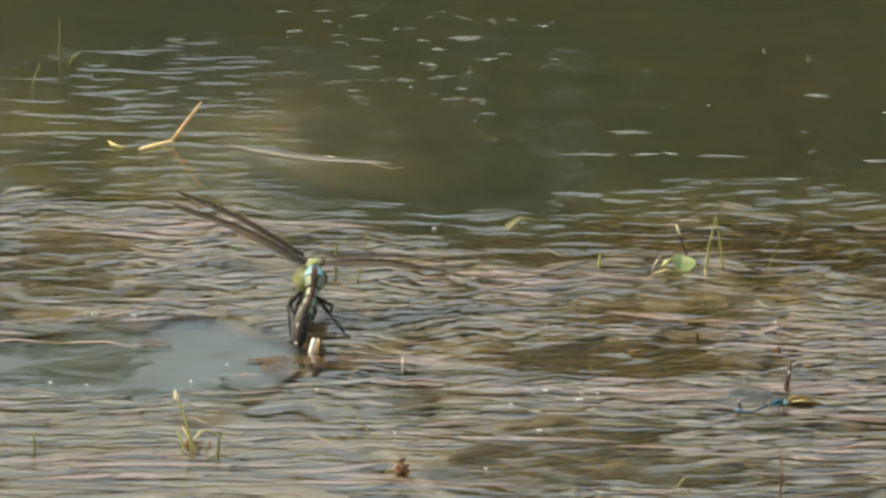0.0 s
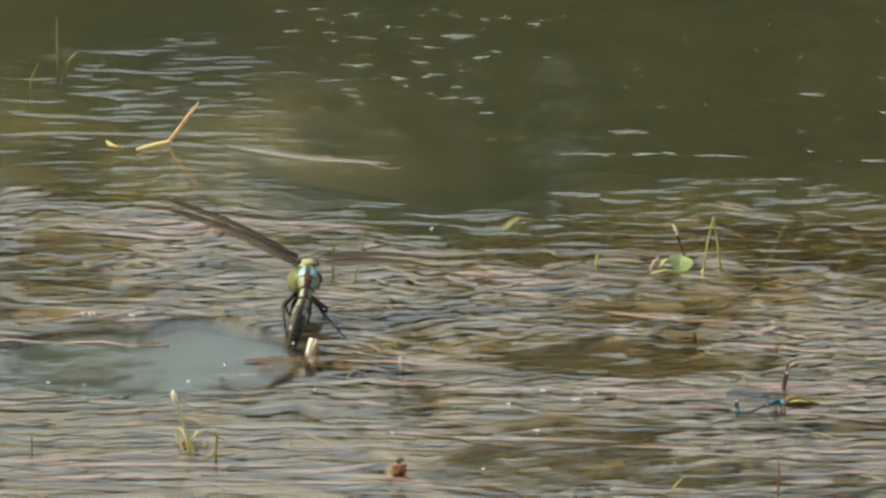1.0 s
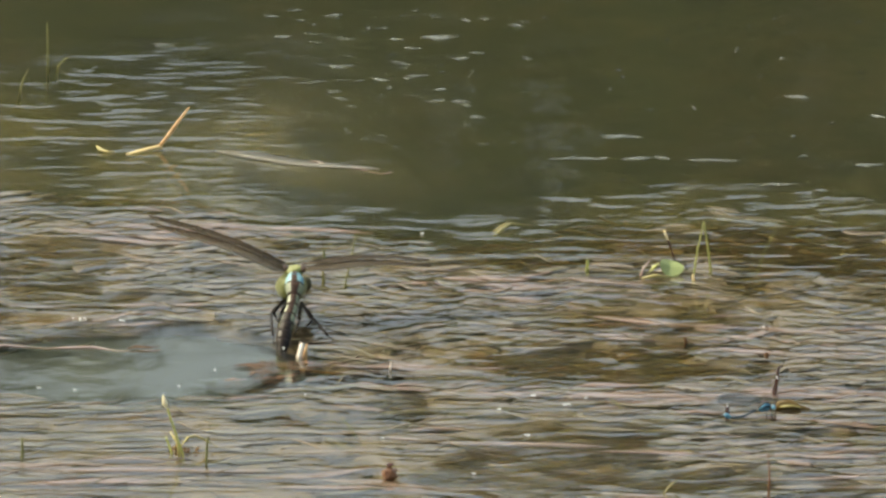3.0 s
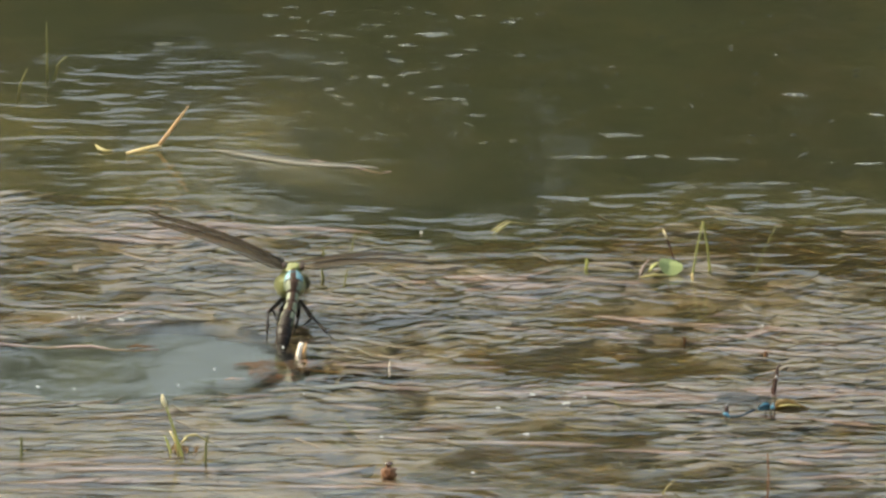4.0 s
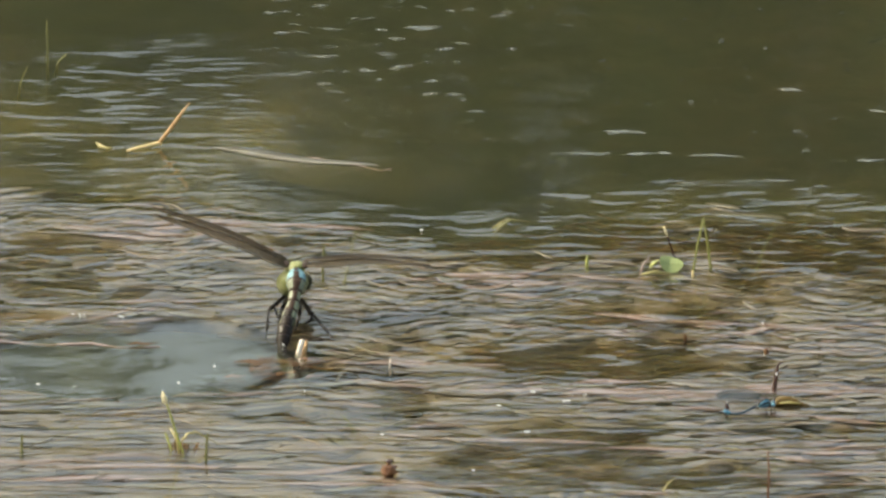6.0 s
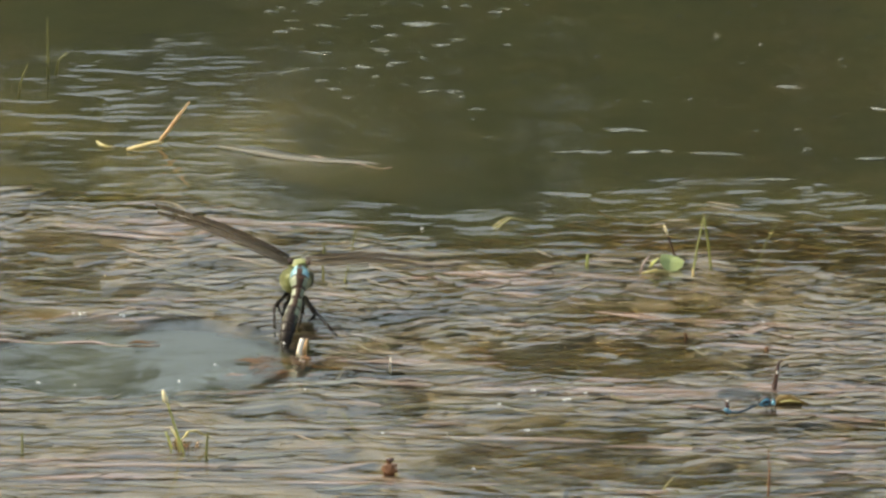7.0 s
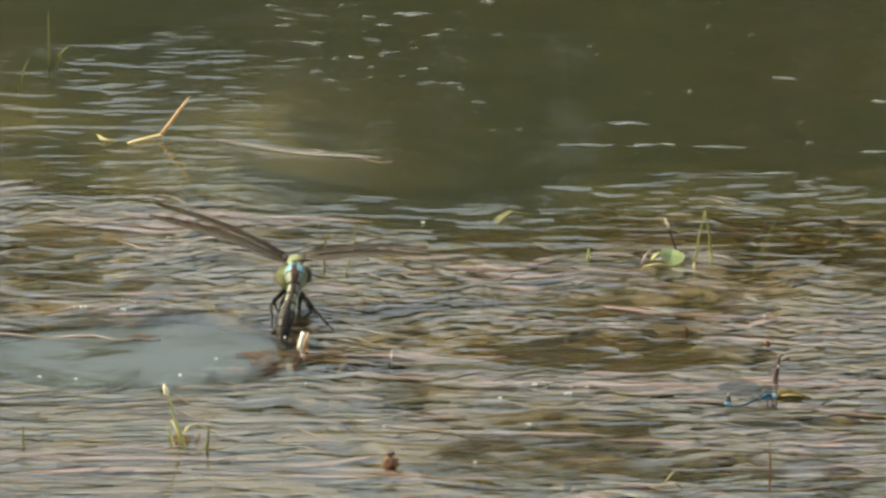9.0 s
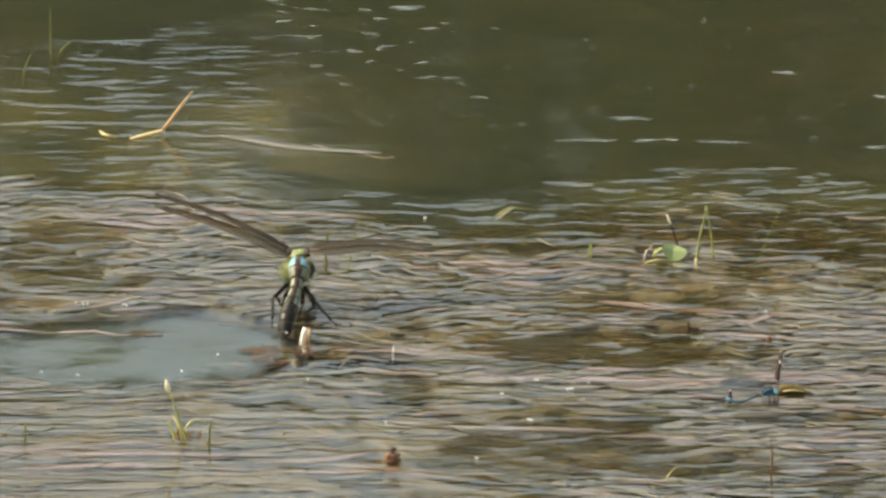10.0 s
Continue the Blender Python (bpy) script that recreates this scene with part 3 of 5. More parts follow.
def build_film():
    """The skin of water that the weed holds: rafts lifted to the sky by leaves, dark hollows between; it thins out where the weed ends."""
    nx, ny, x, y, u, v, edge = Weed.nx, Weed.ny, Weed.x, Weed.y, Weed.u, Weed.v, Weed.edge
    c = np.clip((Weed.cover - 0.05) * 1.4, 0, 1)
    side = np.clip((0.012 - x + 0.06 * swirl(x * 14, y * 9, 1)) / 0.10, 0, 1) * np.clip((0.39 - y + 0.05 * swirl(x * 30, y * 15, 4)) / 0.12, 0, 1)
    c = np.maximum(c, 0.9 * side * step(y, edge - 0.04, edge))
    c = np.maximum(c, 0.85 * step(edge + 0.050 - 0.025 * step(x, -0.01, 0.03) - y + 0.03 * swirl(x * 35, y * 20, 5), 0.0, 0.035) * step(y, edge - 0.05, edge - 0.02) * step(0.195 - np.abs(x), 0.0, 0.02))
    open_side = np.clip((x + 0.02) / 0.05, 0, 1) * np.clip((y + 0.06) / 0.10, 0, 1)
    near = np.clip((edge - y + 0.02 * swirl(x * 30, y * 18, 3)) / 0.05, 0, 1) * (1 - 0.6 * open_side)

    h = np.zeros(x.shape)
    for (long, wide, cell, dv, du, rim, lift, first, sums), lean, belly, crease in zip(Weed.layers, (LEAN, 0.75 * LEAN), (0.7, 1.0), (0.6, 1.0)):
        tilt = lean * (np.where(lift > 0, 0.40, -0.45 if long > 0.02 else -0.08) + np.clip(lift, -0.4, 0.4) + 0.7 * (first - 0.5))[cell]
        tilt = tilt * (1 - 0.45 * Weed.calm)
        h += ((tilt + 0.4 * lean * (first - 0.5)[cell] * du) * dv - belly * dv * dv) * (0.25 + 0.75 * step(rim, 0.0, 0.4)) - (1 - 0.6 * Weed.calm) * crease * CREASE * np.exp(-(rim / 0.14) ** 2)
    fold = 0.55 * swirl(u * 48, v * 90, 30) + 0.5 * swirl(u * 110, v * 190, 31) + 0.30 * swirl(u * 210, v * 330, 32)
    mat = (h + FOLD * fold * (1 - 0.5 * Weed.calm) * (0.8 + 1.0 * swirl(x * 26, y * 13, 12))) * Weed.share
    mat += FOLD * 2.4 * np.maximum(0, swirl(u * 60, v * 120, 45) - 0.20) * (1 - Weed.share)
    # thin bright wrinkles on the open water beyond
    patch = 0.25 + 1.1 * step(swirl(x * 13, y * 11, 46), -0.15, 0.3)
    wrinkle = patch * (3.0 * np.maximum(0, swirl(x * 36, v * 105, 41) - 0.17) + 2.2 * np.maximum(0, swirl(x * 70, v * 160, 43) - 0.20))
    wrinkle += open_side * ((0.5 + 1.6 * np.maximum(0, swirl(x * 30, v * 45, 48))) * 4.0 * np.maximum(0, swirl(x * 48, v * 85, 44) - 0.12) + 2.0 * np.maximum(0, swirl(x * 95, v * 170, 47) - 0.16))
    z = mat * near + FOLD * wrinkle * (1 - near)
    z *= 1 - 0.8 * np.maximum(0, 1.0 - ((x + 0.0505) / 0.008) ** 2 - ((y + 0.180) / 0.024) ** 2)
    z = c * (z + 0.0001) - 0.00010 * (1 - c)
    verts = np.stack((x, y, z), axis=-1).reshape(-1, 3)
    a = (np.arange(ny - 1)[:, None] * nx + np.arange(nx - 1)[None, :])
    kept = np.maximum(np.maximum(c[:-1, :-1], c[1:, :-1]), np.maximum(c[:-1, 1:], c[1:, 1:])) > 0.01
    a = a[kept]
    faces = np.stack((a, a + 1, a + nx + 1, a + nx), axis=-1)
    data = bpy.data.meshes.new("water_film")
    data.from_pydata(verts.tolist(), [], faces.tolist())
    data.materials.append(FILM)
    data.attributes.new("held", "FLOAT", "POINT").data.foreach_set("value", np.minimum(1.0, 1.6 * c).ravel().astype(np.float32))
    data.polygons.foreach_set("use_smooth", [True] * len(data.polygons))
    tagged(new("water_film", data), "still wrinkled water held among floating weed", "water", kind="structure")


def build_carpet():
    """Matted weed a few millimetres down, under the floating leaves."""
    nx, ny = 230, 480
    verts, keep, faces, litter = [], [], [], []
    for y in np.linspace(-0.48, 0.16, ny):
        for x in np.linspace(-0.23, 0.23, nx):
            inside = edge_at(x) - y + 0.03 * noise.noise(Vector((x * 30, y * 16, 6)))
            drop = max(0.0, 0.03 - inside) * 1.2
            for cx, cy, rx, ry, least in CALM[:2]:
                d = ((x - cx) / rx) ** 2 + ((y - cy) / ry) ** 2
                drop = max(drop, 0.012 * max(0.0, 2.4 - d))
            full = crowd(x, y)
            litter.append(full)
            verts.append((x, y, -0.0042 + 0.0024 * full + 0.0005 * noise.noise(Vector((x * 60, y * 60, 1))) + 0.0003 * noise.noise(Vector((x * 180, y * 180, 2))) - drop))
            keep.append(inside > -0.02 + 0.085 * min(1.0, max(0.0, (x + 0.01) / 0.03)) and all(((x - c[0]) / c[2]) ** 2 + ((y - c[1]) / c[3]) ** 2 > (1.7 if c[4] < 0.5 else 0.9) for c in CALM[:4]))
    for j in range(ny - 1):
        for i in range(nx - 1):
            a = j * nx + i
            if keep[a] and keep[a + nx + 1]:
                faces.append((a, a + 1, a + nx + 1, a + nx))
    data = bpy.data.meshes.new("weed_carpet")
    data.from_pydata(verts, [], faces)
    data.materials.append(CARPET)
    data.attributes.new("litter", "FLOAT", "POINT").data.foreach_set("value", litter)
    data.polygons.foreach_set("use_smooth", [True] * len(data.polygons))
    tagged(new("weed_carpet", data), "matted brown and olive weed under shallow water", "water weed", kind="stuff")


def build_pool_sheet():
    """An added grey sheet close under the calm pool; its colour lifts the sky reflection."""
    bm = bmesh.new()
    rows = []
    for j in range(9):
        ring = []
        for k in range(40):
            a = 2 * math.pi * k / 40
            r = j / 8 * (1 + 0.12 * noise.noise(Vector((math.cos(a) * 2, math.sin(a) * 2, 4))))
            ring.append(bm.verts.new((-0.108 + 0.068 * r * math.cos(a), -0.155 + 0.060 * r * math.sin(a), -0.0030 - 0.004 * r * r + 0.0006 * noise.noise(Vector((r * 4, a * 2, 1))))))
        rows.append(ring)
    for j in range(8):
        for k in range(40):
            bm.faces.new((rows[j][k], rows[j + 1][k], rows[j + 1][(k + 1) % 40], rows[j][(k + 1) % 40]))
    bmesh.ops.remove_doubles(bm, verts=bm.verts, dist=1e-6)
    tagged(part("pool_sheet", bm, POOL_GREY), "grey-blue sheet added under calm water to lift its sky reflection", "silt", kind="stuff")


def build_scraps():
    """Countless short bits of stem and leaf in the surface."""
    rng = random.Random(31)
    items = []
    for _ in range(6000):
        x, y = rng.uniform(-0.20, 0.20), rng.uniform(-0.42, 0.34)
        c = leafy(x, y) * crowd(x, y)
        if rng.random() > c * (0.35 if y > edge_at(x) else 0.9):
            continue
        length = rng.lognormvariate(math.log(0.0065), 0.5)
        shape = blade_verts(length, rng.uniform(0.0005, 0.0016), rng.gauss(0, 0.1), 0.0002, rng, steps=4, kink=rng.uniform(0, 6))
        items.append((pose(x, y, (rng.uniform(-0.0032, -0.0010) if rng.random() < 0.93 else -0.0001), rng.gauss(0, 5), rng.gauss(0, 2), rng.gauss(0, 20)), *shape))
    for _ in range(3000):
        x, y = rng.uniform(-0.20, 0.20), rng.uniform(-0.42, 0.10)
        if y > edge_at(x) or rng.random() > leafy(x, y) * crowd(x, y) * (0.55 + 0.9 * noise.noise(Vector((x * 16, y * 8, 21)))):
            continue
        length = rng.uniform(0.006, 0.026)
        shape = blade_verts(length, length * rng.uniform(0.14, 0.34), rng.gauss(0, 0.05), 0.00012, rng, steps=5, sag=rng.uniform(0, 0.0003), kink=rng.uniform(0, 6))
        items.append((pose(x, y, (rng.uniform(-0.0032, -0.0010) if rng.random() < 0.98 else -0.0004), rng.gauss(0.5, 2.5), rng.gauss(0, 1), rng.gauss(0, 22)), *shape))
    for _ in range(2600):
        x, y = rng.uniform(-0.19, 0.19), rng.uniform(-0.40, 0.08)
        thick = 0.9 if (-0.05 < x < 0.15 and -0.17 < y < 0.0) else 0.4
        if rng.random() > leafy(x, y) * crowd(x, y) * thick:
            continue
        length = rng.uniform(0.007, 0.022)
        shape = blade_verts(length, rng.uniform(0.0004, 0.0010), rng.gauss(0, 0.12), 0.0002, rng, steps=6, sag=rng.uniform(0, 0.0002), kink=rng.uniform(0, 6))
        items.append((pose(x, y, rng.uniform(-0.0005, 0.0002), 0, rng.gauss(0, 0.6), rng.choice((-1, 1)) * rng.uniform(5, 68)), *shape))
    ob = new("weed_scraps", blade_mesh("weed_scraps", items, MAT))
    tagged(ob, "short pale bits of stem and leaf in the weed", "water weed", kind="stuff")


def build_drowned():
    """Thin weed a little way beyond the mat, a centimetre down."""
    nx, ny = 60, 70
    verts, held = [], []
    for y in np.linspace(-0.06, 0.40, ny):
        for x in np.linspace(-0.21, 0.19, nx):
            left = min(1.0, max(0.0, (0.0 - x + 0.05 * noise.noise(Vector((x * 12, y * 7, 61)))) / 0.07)) * min(1.0, max(0.0, (0.36 - y) / 0.12))
            rim = min(1.0, max(0.0, (0.085 - (y - edge_at(x)) + 0.03 * noise.noise(Vector((x * 25, y * 12, 63)))) / 0.07))
            ends = min(1.0, max(0.0, (0.19 - abs(x + 0.01)) / 0.03, 0.0))
            held.append(max(0.7 * left, 0.5 * rim) * ends)
            verts.append((x, y, -0.012 + 0.004 * noise.noise(Vector((x * 40, y * 40, 5)))))
    faces = [(j * nx + i, j * nx + i + 1, (j + 1) * nx + i + 1, (j + 1) * nx + i) for j in range(ny - 1) for i in range(nx - 1)]
    data = bpy.data.meshes.new("drowned_weed")
    data.from_pydata(verts, [], faces)
    data.materials.append(DROWNED)
    data.attributes.new("held", "FLOAT", "POINT").data.foreach_set("value", held)
    data.polygons.foreach_set("use_smooth", [True] * len(data.polygons))
    tagged(new("drowned_weed", data), "thin olive brown weed under clear pond water", "water weed", kind="stuff")


lay_weed()
build_pool_sheet()
build_drowned()
build_carpet()
build_mat()
build_scraps()
build_sunken()
build_film()


def stem(name, label, category, foot, points, radii, mat, part_name="stalk", group=""):
    """An upright or lying stem: an Empty at its foot and one tapered stalk, from below the water up."""
    ob = thing(name, label, category, Matrix.Translation(foot), group)
    part(part_name, tube(bmesh.new(), points, radii, 8), mat, ob)
    return ob


# bent straw: a lying piece and a raised one
straw = thing("bent_straw", "bent yellow straw lying on the water, one end raised", "straw", Matrix.Translation((-0.1042, 0.1648, 0)))
part("lying_part", tube(bmesh.new(), [(-0.0115, -0.006, -0.0002), (-0.008, -0.005, 0.0006), (-0.004, -0.002, 0.0009), (0, 0, 0.0014), (0.0012, 0.0002, 0.001)],
                        [0.0005, 0.0009, 0.0010, 0.0010, 0.0006], 8, 0.8), STRAW, straw)
part("raised_part", tube(bmesh.new(), [(-0.0006, 0, 0.0006), (0.003, 0.0002, 0.0050), (0.0072, 0.0004, 0.0108), (0.0112, 0.0006, 0.0162)],
                         [0.00055, 0.00065, 0.00058, 0.00020], 8), STRAW_RED, straw)
curl = thing("curled_leaf", "small curled yellow leaf floating", "leaf", Matrix.Translation((-0.1239, 0.1600, 0)))
bm = bmesh.new()
tube(bm, [(-0.003, 0.006, 0.0016), (-0.0014, 0.002, 0.001), (0.0012, 0, 0.0005), (0.0036, 0.002, 0.0004)], [0.0003, 0.0011, 0.0012, 0.0003], 8, 0.5)
part("blade", bm, LEAF_YELLOW, curl)

# sprout with a pale bud, its side leaves and the little shoots round it
bud = thing("budding_sprout", "thin green sprout with a pale bud standing in water", "water plant", Matrix.Translation((-0.0873, -0.304, 0)))
part("stalk", tube(bmesh.new(), [(0.001, 0, -0.008), (0, 0, 0), (-0.0022, 0, 0.007), (-0.0046, 0, 0.0145), (-0.0056, 0, 0.0180)], [0.0004, 0.0004, 0.00037, 0.00033, 0.0003], 8), SHOOT, bud)
part("bud", tube(bmesh.new(), [(-0.0054, 0, 0.0168), (-0.0060, 0, 0.0182), (-0.0064, 0, 0.0196), (-0.0068, 0, 0.0214)], [0.0004, 0.0010, 0.0008, 0.0001], 10), BUD, bud)
part("side_shoot", tube(bmesh.new(), [(-0.0005, 0, -0.004), (-0.0022, 0.004, 0.004), (-0.0046, 0.006, 0.0075)], [0.0004, 0.0005, 0.0002], 8), LEAF_YELLOW, bud)
part("side_leaf", tube(bmesh.new(), [(-0.0010, 0.002, 0.0030), (0.0014, 0.005, 0.0056), (0.0040, 0.008, 0.0054), (0.0078, 0.010, 0.0030), (0.0120, 0.010, 0.0006)], [0.0003, 0.0006, 0.0007, 0.0005, 0.0001], 8, 0.6), LEAF_YELLOW, bud)
part("second_shoot", tube(bmesh.new(), [(-0.0036, 0.003, -0.004), (-0.0042, 0.004, 0.001), (-0.0054, 0.005, 0.0042), (-0.0060, 0.005, 0.0058)], [0.0003, 0.0004, 0.0004, 0.0002], 8), SHOOT, bud)
sheath_rng = random.Random(8)
for k in range(7):
    x = -0.0052 + 0.0014 * k + sheath_rng.uniform(-0.0004, 0.0004)
    f, g = Vector((x, 0.007, -0.003)), Vector((x + sheath_rng.uniform(-0.0016, 0.0022), 0.009, sheath_rng.uniform(0.0008, 0.0034)))
    part("sheath", tube(bmesh.new(), [f, f.lerp(g, 0.5), f.lerp(g, 0.8), g], [0.0006, 0.0008, 0.0006, 0.0002], 6, 0.4), SHEATH, bud, "thin amber withered sheath")

SHOOTS = (((-0.0796, -0.3095), (0.0006, 0.0, 0.0086), 0.00045, SHOOT_DULL), ((-0.1411, -0.3055), (0.0, 0.0, 0.0075), 0.00045, SHOOT_DULL),
          ((0.0873, -0.0406), (0.0037, 0.0, 0.0208), 0.0007, SHOOT_MID), ((0.0937, -0.0274), (-0.0024, -0.004, 0.0180), 0.00055, SHOOT_MID),
          ((0.1099, -0.0327), (0.0069, 0.0, 0.0169), 0.00040, SHOOT_DULL), ((0.0502, -0.0257), (0.0003, 0.0, 0.0036), 0.0006, SHOOT),
          ((-0.0328, -0.0036), (0.0018, 0.0, 0.0083), 0.0004, SHOOT_DULL), ((-0.0425, -0.0124), (0.0, 0.0, 0.0046), 0.0005, SHOOT_DULL),
          ((-0.0349, -0.0520), (0.0016, 0.0, 0.0070), 0.0005, SHOOT_DULL), ((-0.0425, -0.0432), (-0.0004, 0.0, 0.0048), 0.00045, SHOOT_DULL),
          ((-0.0302, -0.2740), (-0.0046, 0.006, 0.0052), 0.0003, SHOOT_DULL), ((-0.1482, 0.306), (-0.0002, 0.0, 0.0177), 0.00035, SHOOT_DULL),
          ((-0.1445, 0.309), (0.0036, 0.0, 0.0036), 0.0005, SHOOT_DULL), ((-0.1575, 0.2715), (0.0030, 0.0, 0.0075), 0.0004, SHOOT_DULL),
          ((0.0726, -0.355), (0.0032, 0.0, 0.0040), 0.0005, LEAF_YELLOW), ((0.0600, -0.236), (-0.004, 0.004, 0.0030), 0.00028, SHOOT_DULL))
for (x, y), (dx, dy, h), r, mat in SHOOTS:
    ob = thing("grass_shoot", "short green grass shoot rising from the water", "grass", Matrix.Translation((x, y, 0)), "shoots in the pond")
    part("blade", tube(bmesh.new(), [(-dx * 0.3, 0, -0.006), (0, 0, 0), (dx * 0.42, dy * 0.5, h * 0.5), (dx * 0.8, dy * 0.8, h * 0.8), (dx, dy, h)],
                       [r, r, r * 0.9, r * 0.75, r * 0.25], 8, 0.6), mat, ob)

# round leaf with its dark stem and the pad beneath
round_leaf = thing("round_leaf_plant", "small plant with one round green leaf and dark stem", "water plant", Matrix.Translation((0.0787, -0.0345, 0)))
bm = bmesh.new()
rim = [(0.0052 * math.cos(a) * (1.1 if math.cos(a) > 0 else 0.95), 0.0048 * math.sin(a) * (0.8 if math.sin(a) > 0 else 1)) for a in (2 * math.pi * k / 20 for k in range(20))]
mid_top, mid_low = bm.verts.new((0, 0, 0.0006)), bm.verts.new((0, 0, 0.0))
up = [bm.verts.new((u, v, 0.0004 + 48 * u * u - 20 * v * v)) for u, v in rim]
low = [bm.verts.new((u, v, 48 * u * u - 20 * v * v)) for u, v in rim]
for k in range(20):
    j = (k + 1) % 20
    bm.faces.new((mid_top, up[k], up[j]))
    bm.faces.new((mid_low, low[j], low[k]))
    bm.faces.new((up[k], low[k], low[j], up[j]))
disc = part("leaf", bm, LEAF, round_leaf, "round pale green leaf")
disc.data.polygons.foreach_set("use_smooth", [False] * len(disc.data.polygons))
disc.matrix_basis = pose(0.0005, 0.0, 0.0026, 42, 16, 8) @ Matrix.Scale(0.82, 4)
part("stem", tube(bmesh.new(), [(0.0035, 0.008, -0.004), (0.0026, 0.008, 0.0025), (0.0006, 0.008, 0.0085), (-0.0006, 0.008, 0.0118)], [0.00035, 0.00035, 0.0003, 0.0003], 6), DARK, round_leaf)
part("stem_tip", tube(bmesh.new(), [(-0.0001, 0.008, 0.0106), (-0.0008, 0.008, 0.0125), (-0.0016, 0.008, 0.0143)], [0.0003, 0.0006, 0.0002], 6), BUD, round_leaf)
part("side_leaf", tube(bmesh.new(), [(-0.0035, -0.002, 0.0044), (-0.0052, -0.004, 0.0036), (-0.0068, -0.004, 0.0014)], [0.0004, 0.0010, 0.0002], 8, 0.5), SHOOT, round_leaf)
part("lying_stalk", tube(bmesh.new(), [(-0.0095, -0.009, 0.0006), (-0.005, -0.0075, 0.0012), (0.0006, -0.006, 0.0006)], [0.0004, 0.0007, 0.0003], 8), LEAF_YELLOW, round_leaf)
part("dry_sheath", tube(bmesh.new(), [(-0.010, -0.003, -0.001), (-0.0088, -0.002, 0.0025), (-0.0066, 0.0, 0.0052)], [0.0004, 0.0005, 0.0002], 8), PINK, round_leaf)

# gold bead at the grass foot
knot = thing("grass_node", "shiny amber node at the foot of a grass blade", "grass", Matrix.Translation((0.0873, -0.0412, 0)))
part("sheath", ball(ball(bmesh.new(), (0, 0, 0.0006), (0.0005, 0.0005, 0.0013)), (0.0001, 0, -0.0004), (0.0006, 0.0006, 0.0008)), STRAW, knot)

# cut reed with the dead leaves round it
reed = thing("cut_reed_stub", "pale cut reed stub standing in the water", "reed", Matrix.Translation((-0.0500, -0.158, -0.0006)))
part("stub", tube(bmesh.new(), [(-0.0012, 0, -0.006), (0, 0, 0), (0.0006, 0, 0.0028), (0.0011, 0, 0.0049)], [0.0010, 0.0010, 0.0009, 0.0008], 10), PALE, reed)
part("sheath", tube(bmesh.new(), [(0.0012, 0.0012, -0.004), (0.0020, 0.0012, 0.001), (0.0027, 0.0012, 0.0046)], [0.0015, 0.0013, 0.0005], 8, 0.6), STRAW_RED, reed, "orange sheath")
rng, scrap_rng = random.Random(3), random.Random(19)
DEAD_LEAVES = [("dark rotting leaf scrap floating by a reed stub", -0.0535 + rng.uniform(-0.012, 0.009), -0.1725 + rng.uniform(-0.009, 0.006), rng.uniform(0.0025, 0.0050), DEAD) for _ in range(14)]
DEAD_LEAVES += [("small orange dead leaf floating", -0.0715, -0.192, 0.0030, RUST), ("dark rusty dead leaf floating", -0.0640, -0.181, 0.0030, RUST_DARK), ("small orange dead leaf floating", -0.0470, -0.168, 0.0035, RUST),
                ("dark rusty dead leaf floating", -0.0660, -0.172, 0.006, DEAD), ("dark rusty dead leaf floating", -0.1040, -0.1445, 0.005, DEAD)]
DEAD_LEAVES += [("reddish brown rotting leaf scrap by a reed stub", -0.053 + scrap_rng.uniform(-0.012, 0.010), -0.184 + scrap_rng.uniform(-0.016, 0.016), scrap_rng.uniform(0.002, 0.0046), RUST_DARK if k % 2 else DEAD) for k in range(14)]
for label, x, y, sx, mat in DEAD_LEAVES:
    ob = thing("dead_leaf", label, "leaf", pose(x, y, 0.0003 * rng.random(), 0, 0, rng.uniform(-30, 30)), "dead leaves on the water")
    bm = bmesh.new()
    tube(bm, [(-sx, -0.002, -0.0006), (-sx * 0.4, 0.001, -0.0004), (sx * 0.3, 0, -0.0005), (sx, 0.003, -0.0006)], [0.0005, sx * 0.42, sx * 0.38, 0.0004], 10, 0.10)
    part("blade", bm, mat, ob)

# a seed case, the small white stub, red stems
seed = thing("seed_case", "small reddish brown seed case floating", "seed", Matrix.Translation((-0.0182, -0.3331, 0)))
part("shell", tube(ball(bmesh.new(), (0, 0, 0.0012), (0.0024, 0.0022, 0.0022), 3, 0.5), [(-0.0003, 0, 0.002), (-0.0002, 0, 0.0042), (0.0006, 0, 0.0050)], [0.0012, 0.0009, 0.0004], 8), RUST, seed)
part("cap", ball(bmesh.new(), (0.0, 0, 0.0045), (0.0014, 0.0012, 0.0007), 2, 0.4), DARK, seed)
white = stem("reed_tip", "tiny white reed tip above the water", "reed", (-0.0186, -0.178, 0), [(0, 0, -0.003), (0, 0, 0.0010), (0.0002, 0, 0.0026)], [0.00035, 0.00035, 0.0002], PALE)
stem("red_stem", "thin reddish stem standing in the water", "stem", (0.107, -0.3628, 0), [(0, 0, -0.004), (0, 0, 0), (0.0003, 0, 0.008), (-0.0001, 0, 0.0155)], [0.0004, 0.0004, 0.00036, 0.0002], RUST)
stub = stem("dark_stub", "dark brown stem stub with a shiny side", "stem", (0.1121, -0.2128, 0), [(-0.0003, 0, -0.004), (0, 0, 0), (0.0009, 0, 0.005), (0.0014, 0, 0.0086), (0.0021, 0, 0.0094), (0.0031, 0, 0.0093)], [0.0009, 0.0009, 0.0007, 0.0005, 0.0004, 0.0002], DARK)
